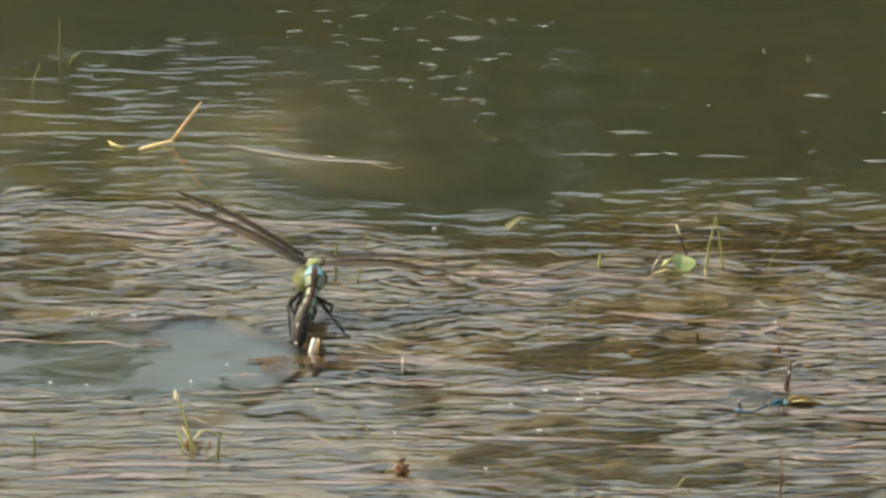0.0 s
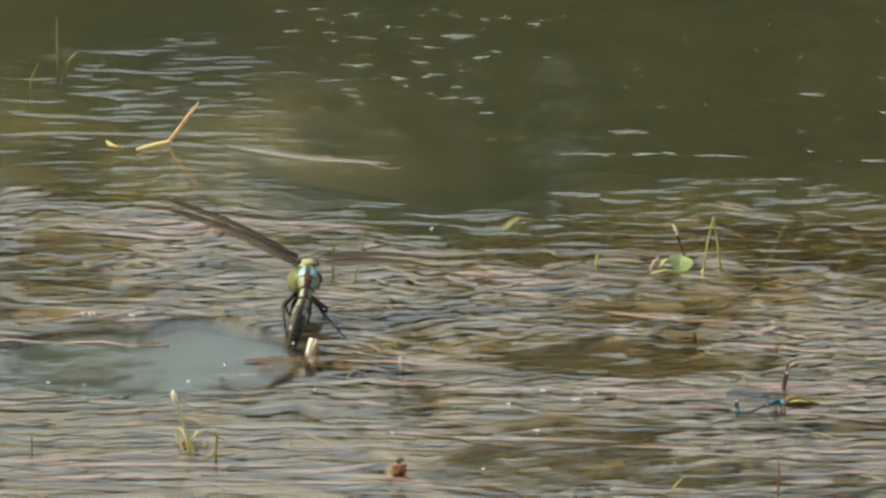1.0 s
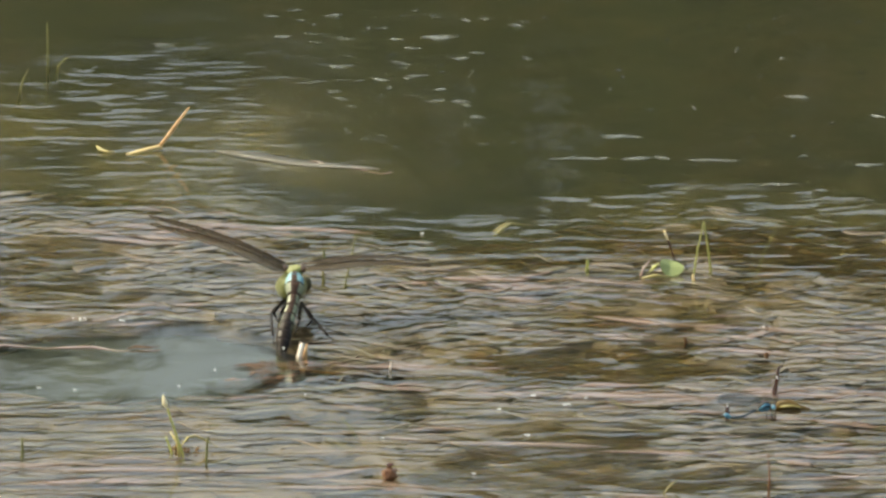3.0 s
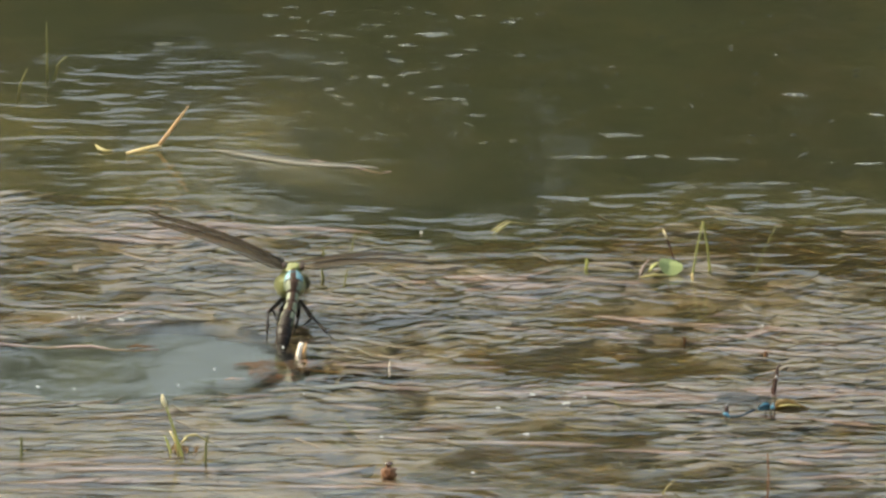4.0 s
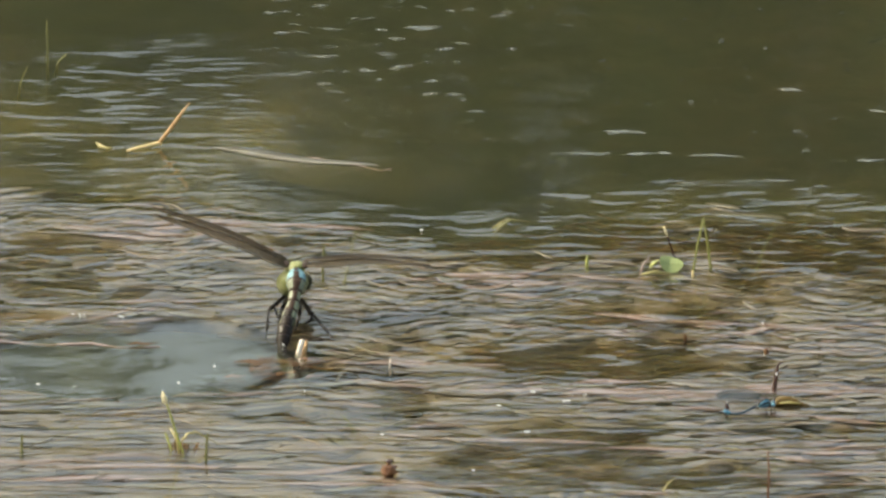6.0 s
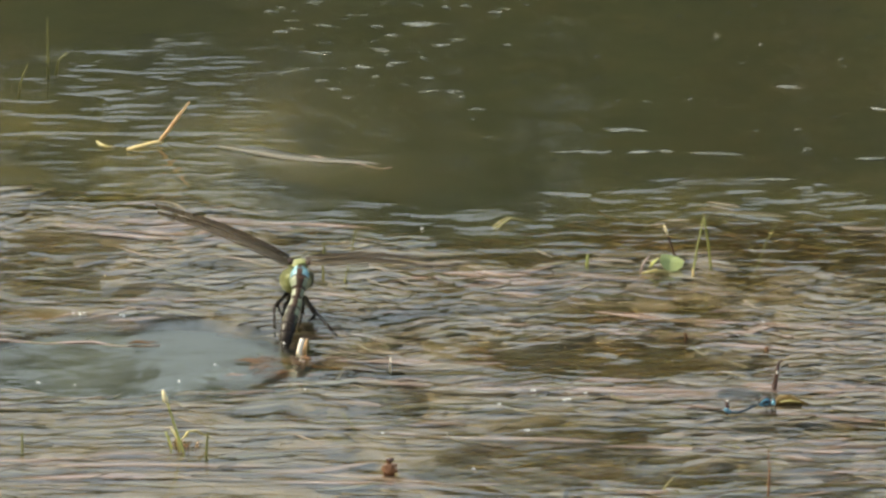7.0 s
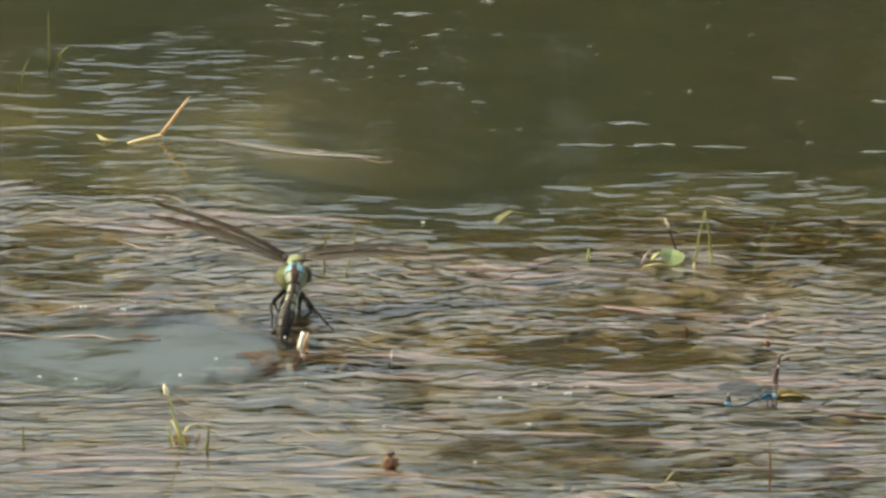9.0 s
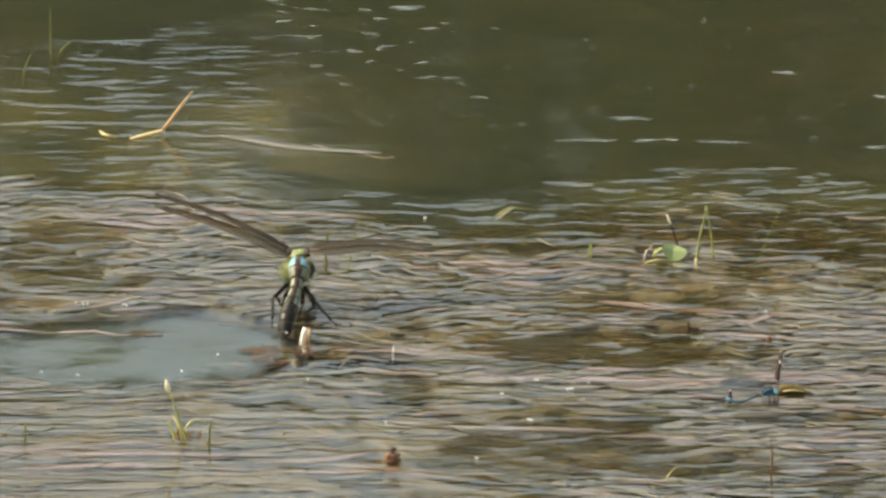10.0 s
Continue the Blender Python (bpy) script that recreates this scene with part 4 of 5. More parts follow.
# white bead added as the highlight on the stub's side
part("highlight_bead", ball(bmesh.new(), (0.0010, -0.0007, 0.0056), (0.00035, 0.0003, 0.0006)), GLINT, stub, "white bead standing in for a highlight")
stem("dark_stub", "small dark brown stem stub", "stem", (0.083, -0.1378, 0), [(0, 0, -0.003), (0.0002, 0, 0.0006), (-0.0004, 0, 0.0019)], [0.0005, 0.0005, 0.0002], RUST_DARK)
stem("dark_stub", "small dark brown stem stub", "stem", (0.1105, -0.158, 0), [(0, 0, -0.003), (0.0002, 0, 0.0006), (0.0001, 0, 0.0014)], [0.0009, 0.0008, 0.0004], RUST_DARK)
LYING = (((0.0435, -0.2111), (0.2, -0.214), 0.0013, PINK), ((0.0087, -0.2793), (0.0523, -0.2856), 0.0010, PINK), ((-0.19, -0.3135), (-0.0856, -0.3111), 0.0015, PINK),
         ((-0.16, -0.139), (-0.098, -0.146), 0.0012, PINK), ((0.062, -0.098), (0.118, -0.118), 0.0012, PINK), ((-0.0501, 0.1517), (-0.0192, 0.1301), 0.0011, PINK),
         ((-0.045, -0.1665), (0.012, -0.172), 0.0010, PINK), ((-0.032, -0.196), (0.004, -0.197), 0.0014, PINK), ((0.04, -0.060), (0.09, -0.066), 0.0012, PINK),
         ((0.0757, -0.290), (0.1100, -0.298), 0.0006, LEAF_YELLOW), ((-0.115, 0.075), (-0.06, 0.06), 0.0010, PINK), ((-0.10, 0.005), (-0.055, -0.028), 0.0010, PINK))
for (x0, y0), (x1, y1), r, mat in LYING:
    ob = thing("lying_stem", "pinkish brown stem lying on the water", "stem", Matrix.Translation((x0, y0, 0)), "stems on the water")
    rr = random.Random(int(1e4 * x0))
    pts = [((x1 - x0) * k / 8, (y1 - y0) * k / 8 + 0.0018 * rr.uniform(-1, 1), -0.0011 + 0.0006 * math.sin(k * 1.7)) for k in range(9)]
    part("stalk", tube(bmesh.new(), pts, [0.8 * r * (1.0 - 0.5 * abs(k / 4 - 1) ** 3) for k in range(9)], 8, 0.4), mat, ob)
STRAPS = ((-0.055, 0.150, 0.068, 0.010, -27), (0.049, -0.2128, 0.118, 0.010, -4), (0.122, -0.212, 0.075, 0.008, 3), (0.018, -0.2815, 0.075, 0.007, -9), (0.085, -0.2965, 0.070, 0.005, -6), (-0.118, -0.319, 0.095, 0.009, -3),
          (-0.120, -0.336, 0.070, 0.010, 2), (-0.010, -0.1715, 0.062, 0.008, -5), (0.005, -0.203, 0.062, 0.006, 2),
          (0.032, -0.052, 0.060, 0.007, -12), (0.085, -0.108, 0.070, 0.008, -16), (0.118, -0.150, 0.060, 0.007, -8), (-0.055, 0.041, 0.060, 0.008, -14), (-0.100, 0.020, 0.055, 0.007, -10),
          (0.045, -0.121, 0.055, 0.006, -10), (-0.03, -0.100, 0.05, 0.006, 12), (0.125, -0.330, 0.060, 0.006, 4), (-0.02, -0.345, 0.080, 0.007, -3))
strap_rng = random.Random(67)
for x, y, length, wide, turn in STRAPS:
    verts, faces = blade_verts(length, wide, 0.03, 0.00022, strap_rng, 14, 0.00025, strap_rng.uniform(0, 6))
    ob = new("strap_leaf", blade_mesh("strap_leaf", [(Matrix(), verts, faces)], GREY_SHEEN_ONE if y > 0.1 else ROSY_ONE))
    ob.matrix_basis = pose(x, y, -0.0007 if y > 0.1 else -0.0010, 0.8 if y > 0.1 else 0.4, 0, turn)
    tagged(ob, "long limp leaf on open water, sky sheen put into its grey" if y > 0.1 else "long limp pinkish leaf lying flat in the pond surface", "leaf", "limp leaves in the surface")
tip = thing("leaf_tip", "pale yellow pointed leaf tip above the water", "leaf", Matrix.Translation((0.0223, 0.0349, 0)))
part("blade", tube(bmesh.new(), [(-0.0046, -0.006, -0.0006), (-0.0024, -0.002, 0.0006), (0.0012, 0.003, 0.0019), (0.0052, 0.004, 0.0012), (0.0092, 0.004, 0.0008)], [0.0004, 0.0008, 0.0007, 0.0004, 0.0001], 8, 0.5), LEAF_DULL, tip)
part("fold", tube(bmesh.new(), [(-0.0052, -0.004, 0.0002), (-0.0026, 0.0, 0.0014), (0.0006, 0.003, 0.0026)], [0.0002, 0.0004, 0.0002], 8, 0.5), LEAF_YELLOW, tip)


# ---- pale flecks and painted glints ----
FLECKS = []


def afloat(y):
    """Flecks lie on the open water, painted glints a little higher among the weed."""
    return -0.0007 if y > 0.1 else 0.0005


def fleck(x, y, wide, beads, seed_no, skin=None):
    rng = random.Random(seed_no)
    ob = thing("pale_fleck", "small pale fleck on the water, sky reflection and glints put into its colour", "foam", Matrix.Translation((x, y, afloat(y))), "foam flecks")
    # far flecks get the sky's grey, near ones a painted white sparkle
    skin = skin or (FLECK_SHEEN if y > 0.1 else GLINT)
    for k in range(max(1, beads // 3) if y > 0.1 else 0):
        u = 0 if beads < 4 else rng.uniform(-1.0, 1.0)
        at = Vector((u * wide, rng.uniform(-0.8, 0.8) * min(wide, 0.003), -0.0001))
        rx, ry, turn = min(wide, 0.0042) * rng.uniform(0.6, 1.6), min(wide, 0.003) * rng.uniform(0.2, 0.6), rng.gauss(0, 0.3)
        bm = bmesh.new()
        for v in bmesh.ops.create_icosphere(bm, subdivisions=2, radius=1.0)["verts"]:
            px, py = v.co.x, v.co.y * (1 - 0.8 * abs(v.co.x) ** 1.3) * (1 + 0.9 * noise.noise(v.co * 2.6 + at * 700))
            v.co = at + Vector((rx * px, ry * py + turn * rx * px, 0.0003 * v.co.z * (1 - 0.7 * abs(px))))
        part("sheen_film", bm, skin, ob)
    for k in range(beads // 5 if y > 0.1 else beads):
        r = rng.uniform(0.00018, 0.00045)
        part("fleck_bead", ball(bmesh.new(), (rng.uniform(-0.6, 0.6) * wide, rng.uniform(-0.5, 0.5) * wide, 0.0002), (r, r, r), 1), skin, ob)
    FLECKS.append((ob, x, y))


KNOWN = ((-0.0551, -0.1375, 0.0006, 2), (-0.0553, -0.1500, 0.0005, 2), (-0.0475, -0.2180, 0.0005, 2), (0.0609, 0.312, 0.0012, 4), (-0.0058, 0.3702, 0.0040, 12), (0.0644, 0.1933, 0.0050, 14), (0.0911, 0.2423, 0.0016, 5), (0.1316, 0.2618, 0.0034, 8),
         (-0.1036, 0.351, 0.0032, 10), (-0.121, 0.3365, 0.0015, 4), (0.0033, 0.2560, 0.0026, 6), (0.0115, 0.2280, 0.0020, 6), (0.1283, 0.1935, 0.0013, 4),
         (-0.0425, 0.3180, 0.0036, 9), (-0.052, 0.290, 0.0036, 9), (-0.028, 0.294, 0.0026, 7), (-0.016, 0.350, 0.0028, 7), (0.004, 0.333, 0.0030, 8),
         (-0.045, 0.273, 0.0030, 8), (-0.014, 0.303, 0.0026, 6), (0.1235, 0.333, 0.0014, 3), (0.153, 0.308, 0.0012, 3), (0.160, 0.227, 0.0028, 6),
         (0.050, 0.1580, 0.0090, 16), (0.075, 0.1575, 0.0050, 9), (0.098, 0.1540, 0.0060, 10), (0.118, 0.1130, 0.0100, 18), (0.089, 0.1060, 0.0045, 9),
         (0.152, 0.1470, 0.0050, 9), (0.131, 0.1600, 0.0022, 5), (0.107, 0.345, 0.0012, 3), (-0.126, -0.106, 0.0050, 12), (-0.112, -0.108, 0.0018, 5),
         (0.0414, -0.2324, 0.0024, 8), (0.0184, -0.2389, 0.0012, 4), (0.0300, -0.2190, 0.0020, 6), (-0.138, -0.2080, 0.0010, 3), (-0.0905, -0.206, 0.0012, 4),
         (-0.126, -0.2110, 0.0008, 2), (-0.079, -0.182, 0.0008, 2), (-0.0076, 0.0265, 0.0013, 4), (0.0280, -0.2760, 0.0018, 5), (0.048, -0.2230, 0.001, 3),
         (0.0095, -0.3300, 0.0008, 2), (-0.0210, -0.2800, 0.0010, 3), (0.1100, -0.118, 0.0012, 3), (0.0880, -0.157, 0.0012, 3))
for i, (x, y, wide, beads) in enumerate(KNOWN):
    fleck(x, y, wide, beads, 100 + i)
rng = random.Random(77)
for i in range(46):
    fleck(rng.uniform(-0.02, 0.17), rng.uniform(0.12, 0.42), rng.uniform(0.0006, 0.0013), rng.randint(1, 3), 300 + i, FAINT)
for i in range(64):
    fleck(rng.uniform(-0.07, 0.03), rng.uniform(0.17, 0.42), rng.uniform(0.0008, 0.0032), rng.randint(1, 7), 400 + i, FAINT if i % 2 else FLECK_SHEEN)
for i in range(44):
    fleck(rng.uniform(-0.16, 0.17), rng.uniform(0.10, 0.30), rng.uniform(0.0004, 0.0009), 1, 500 + i, FAINT if i % 3 else FLECK_SHEEN)


# ---- the emperor dragonfly ----
def wing_outline(length, chord, hind):
    """Chord limits along the span: the front edge nearly straight, the hind one bellied."""
    rows = []
    for i in range(15):
        s = i / 14
        front = chord * (0.16 + 0.10 * math.sin(math.pi * s)) * (1 - max(0, s - 0.9) * 4.0)
        belly = (0.78 * (1 - 0.55 * s) if hind else 0.62) * math.sin(math.pi * min(1, 0.16 + 0.84 * s) * 0.99) ** 0.6
        if s == 0:
            belly *= 0.35
        rows.append((s * length, front, -chord * belly))
    return rows


def build_wing(name, parent, root, sign, length, chord, hind):
    wing = new(name)
    wing.parent, wing.matrix_basis = parent, Matrix.Translation(root)
    rows = wing_outline(length, chord, hind)
    bm = bmesh.new()
    grid = []
    for x, a, b in rows:
        line = []
        for k in range(9):
            y = a + (b - a) * k / 8
            line.append((sign * x, y, 0.00022 * (1 if k % 2 else -1) + 0.0016 * math.sin(math.pi * min(1, x / length * 1.05)) - 0.0014 * (x / length) ** 2))
        grid.append(line)
    vs = [[bm.verts.new(p) for p in line] for line in grid]
    for i in range(len(vs) - 1):
        for k in range(8):
            bm.faces.new((vs[i][k], vs[i + 1][k], vs[i + 1][k + 1], vs[i][k + 1]))
    part("membrane", bm, WING, wing)
    bm = bmesh.new()
    for k in (0, 1, 2, 3, 4, 5, 6, 7, 8):
        r = 0.00028 if k == 0 else (0.0002 if k < 3 else 0.00010)
        tube(bm, [grid[i][k] for i in range(15)], [r * (1 - 0.55 * i / 14) for i in range(15)], 4)
    for i in range(1, 15):
        for h in range(2):
            f = h / 2
            j = min(14, i + 1)
            line = [tuple(grid[i][k][c] * (1 - f) + grid[j][k][c] * f for c in range(3)) for k in range(9)]
            tube(bm, line, 0.00007, 3)
    part("vein_net", bm, VEIN, wing)
    bm = bmesh.new()
    tube(bm, [grid[11][0], grid[12][0], grid[13][0]], [0.0002, 0.00042, 0.0002], 6)
    part("wing_spot", bm, BROWN, wing, "brown wing spot")
    return wing


ABDOMEN = ((0.0002, -0.0090, 0.0024, 0.0024),
           (0.0003, -0.0120, 0.0017, 0.0033),
           (0.0002, -0.0155, -0.0001, 0.0034),
           (-0.0001, -0.0190, -0.0025, 0.0021),
           (-0.0006, -0.0225, -0.0051, 0.0021),
           (-0.0016, -0.0255, -0.0078, 0.0024),
           (-0.0025, -0.0285, -0.0101, 0.0027),
           (-0.0033, -0.0315, -0.0122, 0.0028),
           (-0.0038, -0.0345, -0.0145, 0.0026),
           (-0.0042, -0.0370, -0.0169, 0.0020),
           (-0.0044, -0.0390, -0.0190, 0.0013))
LEGS = {"hind_leg_near": ((-0.0034, -0.0030, -0.0069), (-0.0085, -0.0160, -0.0092), (-0.0085, -0.0379, -0.0145)),
        "mid_leg": ((-0.0034, -0.0020, -0.0075), (-0.0072, -0.0120, -0.0086), (-0.0058, -0.0170, -0.0116)),
        "front_leg": ((-0.0028, 0.0010, -0.0094), (-0.0047, -0.0100, -0.0104), (-0.0056, -0.0200, -0.0129)),
        "hind_leg_far": ((0.0025, -0.0040, -0.0082), (0.0065, -0.0160, -0.0108), (0.0137, -0.0353, -0.0145)),
        "mid_leg_far": ((0.0023, -0.0020, -0.0087), (0.0059, -0.0130, -0.0126), (0.0032, -0.0170, -0.0138)),
        "front_leg_far": ((0.0019, 0.0, -0.0102), (0.0016, -0.0130, -0.0122), (0.0003, -0.0230, -0.0148))}


def build_dragonfly():
    fly = thing("dragonfly", "green and blue emperor dragonfly laying eggs, abdomen dipped in water", "dragonfly")
    bm = bmesh.new()
    pts = [(-0.0010, 0.0095 - 0.0225 * k / 12, -0.0050 + 0.0046 * k / 12) for k in range(13)]
    tube(bm, pts, [0.0014 + 0.0042 * math.sin(math.pi * (0.08 + 0.86 * k / 12)) ** 0.6 for k in range(13)], 18, 0.86)
    for v in bm.verts:
        v.co *= 1 + 0.06 * noise.noise(v.co * 420)
    part("thorax", bm, THORAX, fly)
    part("wing_base", ball(bmesh.new(), (0, -0.0005, 0.0028), (0.0032, 0.0050, 0.0015), 3, 0.6), THORAX, fly)
    for sx in (-1, 1):
        part("wing_joint", ball(bmesh.new(), (sx * 0.0032, 0.0006, 0.0034), (0.0013, 0.0045, 0.0011), 2), BROWN, fly)
    bm = bmesh.new()
    ball(bm, (0, 0.0135, -0.0062), (0.0040, 0.0026, 0.0030), 3)
    head = part("head", bm, THORAX, fly)
    for sx in (-1, 1):
        part("eye", ball(bmesh.new(), (sx * 0.0029, 0.0140, -0.0056), (0.0030, 0.0033, 0.0033), 3), OLIVE, head, "olive green compound eye")
    abdomen = new("abdomen")
    abdomen.parent, abdomen.matrix_basis = fly, Matrix.Translation(ABDOMEN[0][:3])
    base = Vector(ABDOMEN[0][:3])
    for i in range(len(ABDOMEN) - 1):
        a, b = ABDOMEN[i], ABDOMEN[i + 1]
        pts, radii = [], []
        for k in range(5):
            s = -0.06 + 1.10 * k / 4
            p = Vector(a[:3]).lerp(Vector(b[:3]), s) - base
            pts.append(p)
            radii.append((a[3] * (1 - s) + b[3] * s) * (0.985 if k in (0, 4) else 1.0))
        tone = BLUE if i < 2 else (GREEN if i < 6 else OLIVE)
        stripe = BROWN if i < 5 else BLACK

        def pick(ring, angle, i=i):
            mid = max(0.0, math.sin(angle - (0.13 if i > 1 else 0.0)))
            return 1 if mid > (0.93 if i < 2 else 0.86 if i < 5 else 0.80 if i < 6 else 0.68 if i < 7 else 0.05) or math.sin(angle) < -0.35 or (ring == 3 and i > 0) else 0
        bm = tube(bmesh.new(), pts, radii, 20, 0.92, pick)
        part("abdomen_segment", bm, (tone, stripe), abdomen)
    legs = {}
    for name, (hip, knee, foot) in LEGS.items():
        leg = new("leg")
        leg.parent, leg.matrix_basis = fly, Matrix.Translation(hip)
        h, k, f = Vector(hip), Vector(knee) - Vector(hip), Vector(foot) - Vector(hip)
        part("femur", tube(bmesh.new(), [(0, 0, 0), k * 0.5, k], [0.0008, 0.00074, 0.0006], 8), BLACK, leg)
        ankle = k.lerp(f, 0.76)
        part("tibia", tube(bmesh.new(), [k, k.lerp(ankle, 0.5), ankle], [0.00055, 0.0005, 0.0004], 8), BLACK, leg)
        part("tarsus", tube(bmesh.new(), [ankle, ankle.lerp(f, 0.6) + Vector((0, 0, 0.0002)), f], [0.0004, 0.00034, 0.0002], 6), BLACK, leg)
        legs[name] = leg
    wings = {"fl": build_wing("forewing", fly, (-0.0032, 0.0045, 0.0040), -1, 0.0500, 0.0105, False),
             "hl": build_wing("hindwing", fly, (-0.0034, -0.0025, 0.0038), -1, 0.0490, 0.0150, True),
             "fr": build_wing("forewing", fly, (0.0032, 0.0045, 0.0040), 1, 0.0500, 0.0105, False),
             "hr": build_wing("hindwing", fly, (0.0034, -0.0025, 0.0038), 1, 0.0490, 0.0150, True)}
    return fly, abdomen, legs, wings


dragonfly, abdomen, legs, wings = build_dragonfly()


# ---- the blue damselfly and the yellow leaf before it ----
damsel = thing("damselfly", "small bright blue damselfly with dark abdomen on the weed", "damselfly", Matrix.Translation((0.1085, -0.2438, 0.0014)))
part("thorax", tube(bmesh.new(), [(-0.0022, -0.001, 0.0004), (-0.0014, -0.0005, 0.0009), (-0.0004, 0, 0.0013), (0.0006, 0.0003, 0.0013), (0.0014, 0.0005, 0.0010)], [0.0006, 0.0014, 0.0017, 0.0016, 0.0009], 14, 1.0,
                    lambda i, a: 1 if math.sin(a) > 0.9 or abs(math.sin(a) - 0.3) < 0.17 else 0), (AZURE, BLACK), damsel)
head = part("head", ball(bmesh.new(), (0.0025, 0.0006, 0.0008), (0.0010, 0.0016, 0.0010)), BLACK, damsel)
for sy in (-1, 1):
    part("eye", ball(bmesh.new(), (0.0027, 0.0006 + sy * 0.0015, 0.0010), (0.0008, 0.0008, 0.0008)), AZURE, head, "blue eye")
part("abdomen", tube(bmesh.new(), [(-0.0034, -0.001, 0.0003), (-0.0065, -0.004, -0.0005), (-0.0095, -0.007, -0.0008), (-0.0122, -0.008, -0.0004)], [0.0005, 0.00040, 0.00040, 0.00048], 8), DUSK, damsel)
part("tail_tip", tube(bmesh.new(), [(-0.0120, -0.008, -0.0004), (-0.0132, -0.008, 0.0002), (-0.0142, -0.008, 0.0008)], [0.0006, 0.0008, 0.0004], 8), AZURE, damsel, "pale blue tail tip")
for k, dz in enumerate((0.0, 0.0005)):
    bm = bmesh.new()
    rim = [(-0.001 - 0.016 * s, 0.0012 + 0.003 * k, 0.0026 + dz + 0.0022 * math.sin(math.pi * min(1, s)) ** 0.6 * side) for s, side in
           [(q / 8, 1) for q in range(9)] + [(q / 8, -0.6) for q in range(7, 0, -1)]]
    bm.faces.new([bm.verts.new(p) for p in rim])
    part("wing", bm, CLEAR_WING, damsel)
for dx in (-0.0006, 0.0012, 0.0024):
    part("leg", tube(bmesh.new(), [(dx, -0.001, 0.0006), (dx + 0.0008, -0.003, 0.0004), (dx + 0.001, -0.005, -0.0014)], 0.00018, 5), BLACK, damsel)
yellow = thing("yellow_leaf", "folded yellow leaf floating on the weed", "leaf", Matrix.Translation((0.1137, -0.2357, 0)))
part("blade", tube(bmesh.new(), [(-0.002, 0, -0.0006), (0.000, 0.001, 0.0010), (0.003, 0.001, 0.0014), (0.0065, 0, 0.0006), (0.0100, -0.002, 0.0002)], [0.0007, 0.0018, 0.0018, 0.0009, 0.0003], 12, 1.0), GOLD, yellow)
part("midrib", tube(bmesh.new(), [(-0.0002, -0.0022, 0.0012), (0.0032, -0.0022, 0.0016), (0.007, -0.0018, 0.0010)], [0.0003, 0.0005, 0.0002], 6), LEAF_YELLOW, yellow)
stub = stem("dark_stub", "small dark brown stem stub beside the damselfly", "stem", (0.0955, -0.2440, 0), [(0, 0, -0.002), (0.0001, 0, 0.0014), (0.0, 0, 0.0034)], [0.0009, 0.0008, 0.0005], DARK)
# the stub's bright highlight, put on as a white bead
part("highlight_bead", ball(bmesh.new(), (0.0001, -0.0004, 0.0032), (0.0003, 0.0003, 0.0004)), GLINT, stub, "white bead standing in for a highlight")


# ---- what moves ----
STAND = Vector((-0.0515, -0.105, 0.0155))
# seconds, shift in mm (right, up), yaw, roll, lift of the forewings in degrees
SHIFTS = ((0.0, 1.5, 0.2, 1, 5, 3), (0.5, 1.9, 0.4, 1, 4, 3), (1.0, 0.3, 0.0, 1, 3, 2), (1.5, 1.8, 0.0, 1, 3, 0), (2.0, -0.1, -0.3, 0, 2, 2), (2.5, -0.6, -0.5, 0, 0, 1), (4.0, -0.8, 0.0, 0, -1, 2),
          (4.5, 0.0, 0.0, 0, 0, 0.5), (5.0, 0.1, -0.5, 0, 1, -0.5), (5.5, -0.4, -0.5, 0, 1, 0), (7.0, 0.8, 0.1, 1, 2, 0), (7.5, 0.3, -0.2, 0, 1, 0), (8.0, 0.4, -0.5, 0, 1, 1),
          (8.5, -0.4, -0.8, 0, 0, 1), (9.0, -1.0, -0.8, 0, -1, 2), (9.5, -0.6, -0.1, 0, -1, 1), (10.0, -0.4, -0.3, 0, 0, 2))


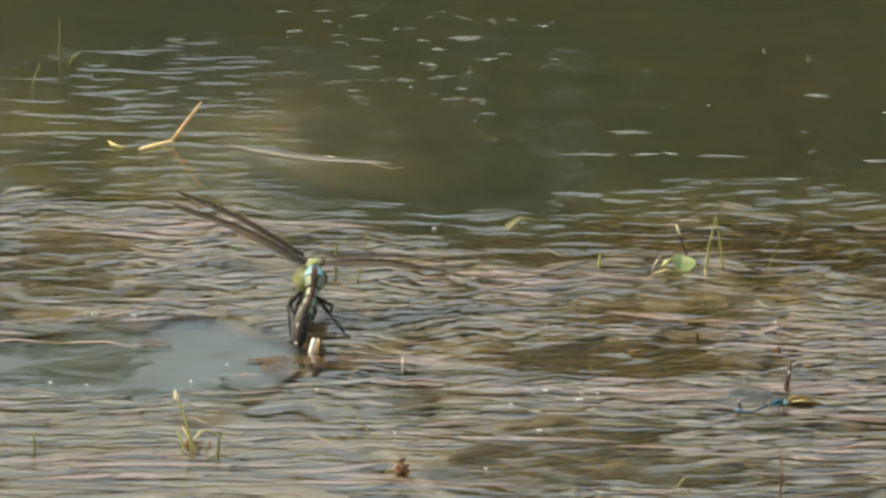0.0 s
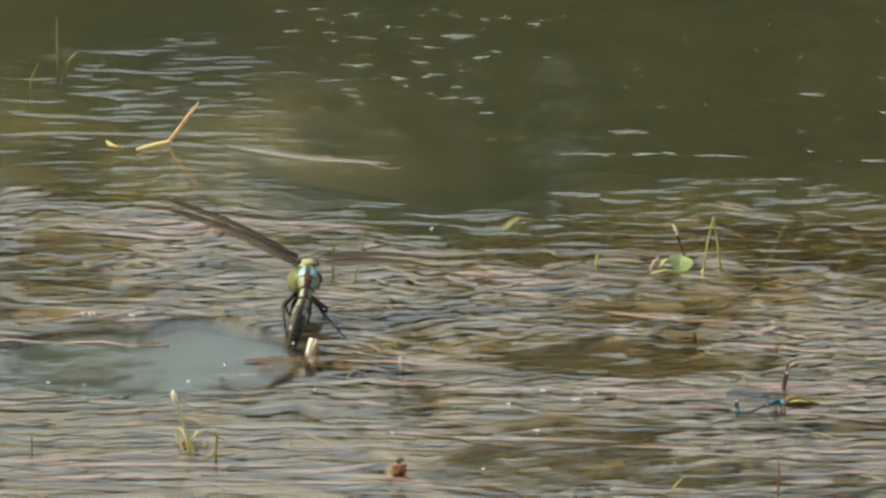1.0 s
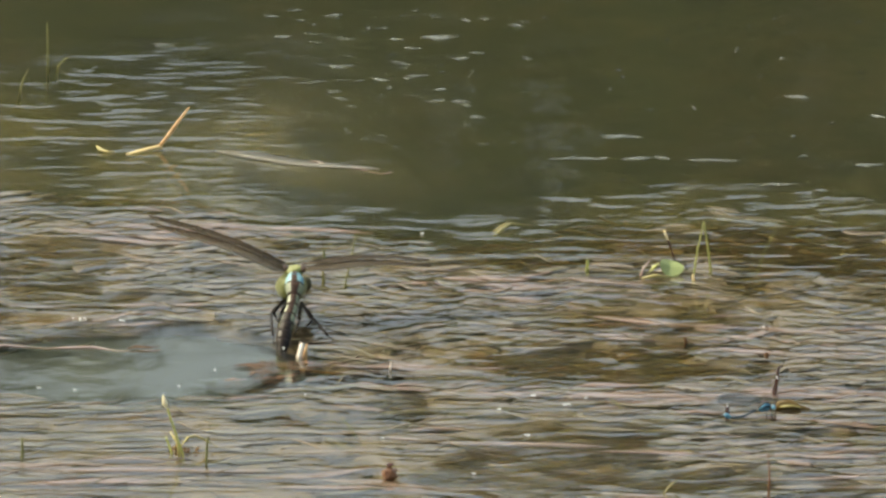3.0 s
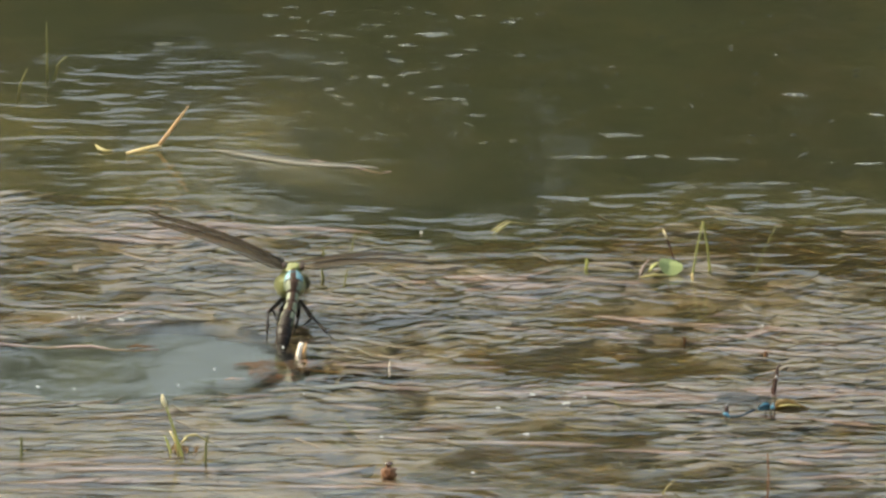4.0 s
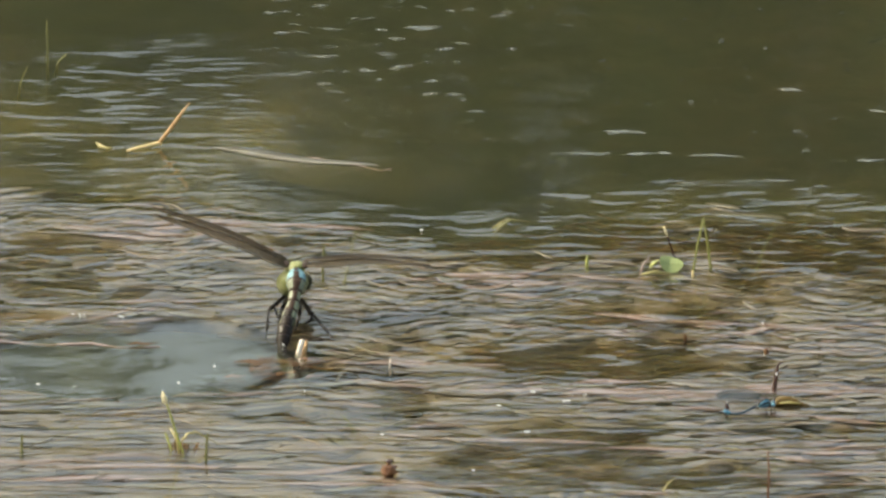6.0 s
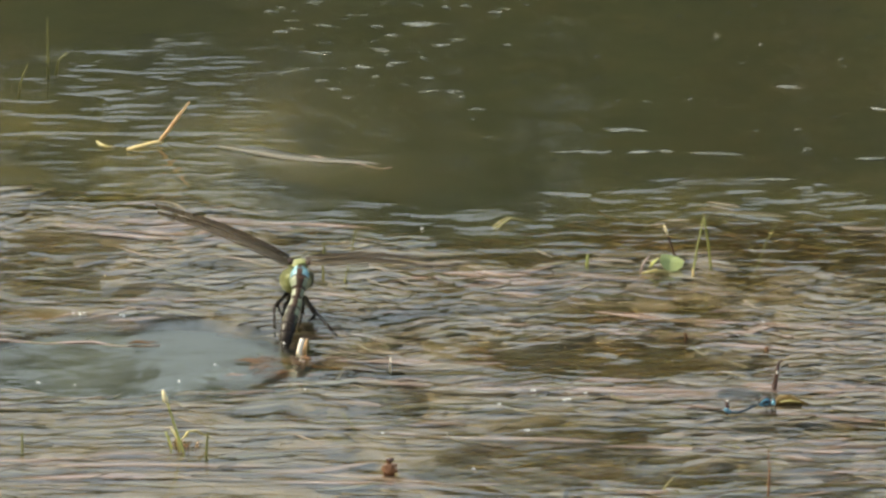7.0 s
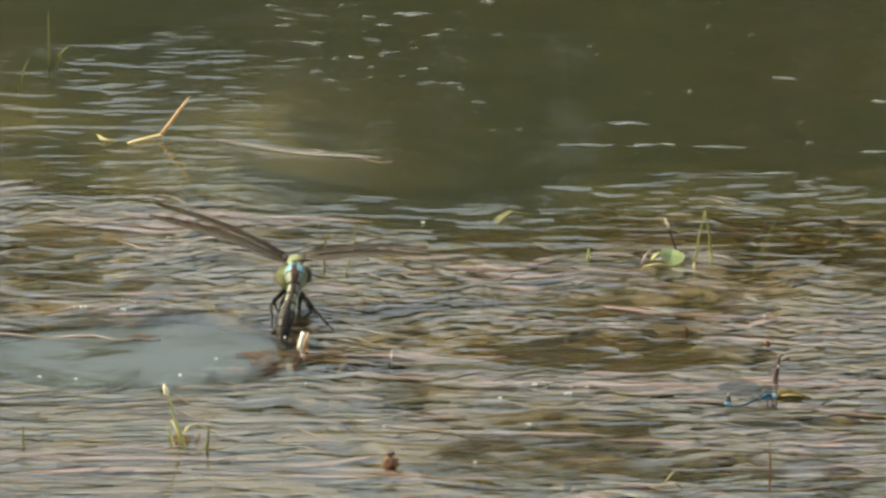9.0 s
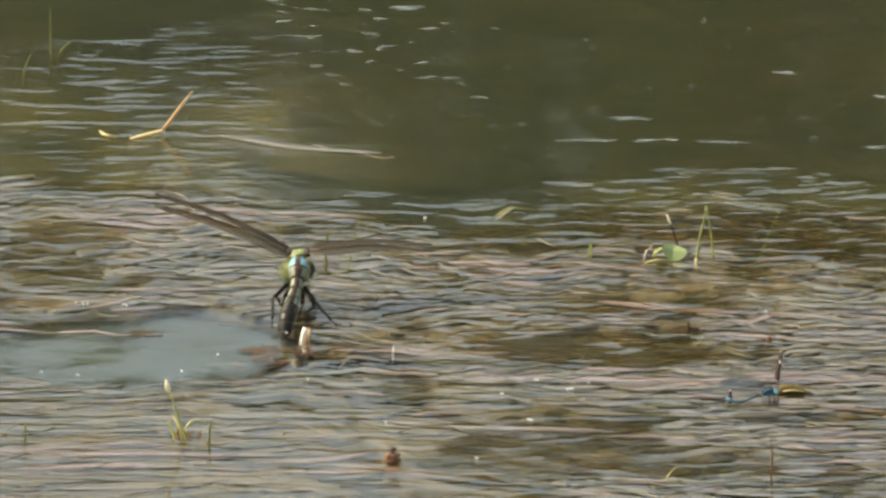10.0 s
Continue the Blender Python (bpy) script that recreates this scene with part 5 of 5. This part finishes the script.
def motions():
    walk(dragonfly, [(t, pose(STAND.x + dx / 1000, STAND.y, STAND.z + dz / 1000, 0, roll, yaw)) for t, dx, dz, yaw, roll, lift in SHIFTS])
    rng = random.Random(9)
    when, lifts = [r[0] for r in SHIFTS], [r[5] for r in SHIFTS]
    for name, side, (rx, ry, rz) in (("fl", 1, (-2, 21.5, -1)), ("hl", 0, (-1, 21, -2)), ("fr", -0.5, (-6, 4.5, 30)), ("hr", 0, (-5, 4.2, 27))):
        root = wings[name].matrix_basis.translation.copy()
        walk(wings[name], [(0.25 * k, pose(*root, rx + rng.uniform(-1, 1), ry + side * float(np.interp(0.25 * k, when, lifts)) + rng.uniform(-0.8, 0.8), rz + rng.uniform(-0.6, 0.6))) for k in range(41)])
    root = legs["mid_leg_far"].matrix_basis.translation.copy()
    walk(legs["mid_leg_far"], [(t, pose(*root, 0, turn, 0)) for t, turn in ((0, -48), (0.5, -40), (0.8, -50), (1.2, -15), (1.6, -5), (2.0, -50), (2.5, -38), (2.7, -10), (3.8, -8), (10, 0))])
    root = legs["hind_leg_near"].matrix_basis.translation.copy()
    walk(legs["hind_leg_near"], [(t, pose(*root, up, 0, turn)) for t, up, turn in ((0, 0, 3), (0.5, 0, 2), (1.0, 0, 3), (2.5, 0, 4), (3.8, 0, -1), (4.5, 0, 0), (4.75, 0, -1), (4.9, -8, -5), (5.0, -13, 4), (5.1, -5, -5), (5.2, 0, -4), (5.5, 0, -3), (7.0, 0, 1), (8.3, 0, 2), (8.5, -7, -9), (8.65, -3, -4), (8.8, 0, 2), (10, 0, 0))])
    root = abdomen.matrix_basis.translation.copy()
    walk(abdomen, [(0.5 * k, pose(*root, rng.uniform(-1.2, 1.2), 0, rng.uniform(-1, 1))) for k in range(21)])
    for ob, x, y in FLECKS:
        if y < 0.12 or x < -0.06:
            continue
        far = min(1.0, max(0.0, (y - 0.215) / 0.09))
        dx, dy = 0.0035 - 0.022 * far, 0.006 + 0.030 * far
        walk(ob, [(t, Matrix.Translation((x + dx * (t - 4.5) / 10, y + dy * (t - 4.5) / 10, afloat(y)))) for t in (0, 2.5, 5, 7.5, 10)])
    walk(water, [(t, Matrix.Translation((-0.006 * t, -0.02 * t, 0))) for t in (0, 2.5, 5, 7.5, 10)])


motions()
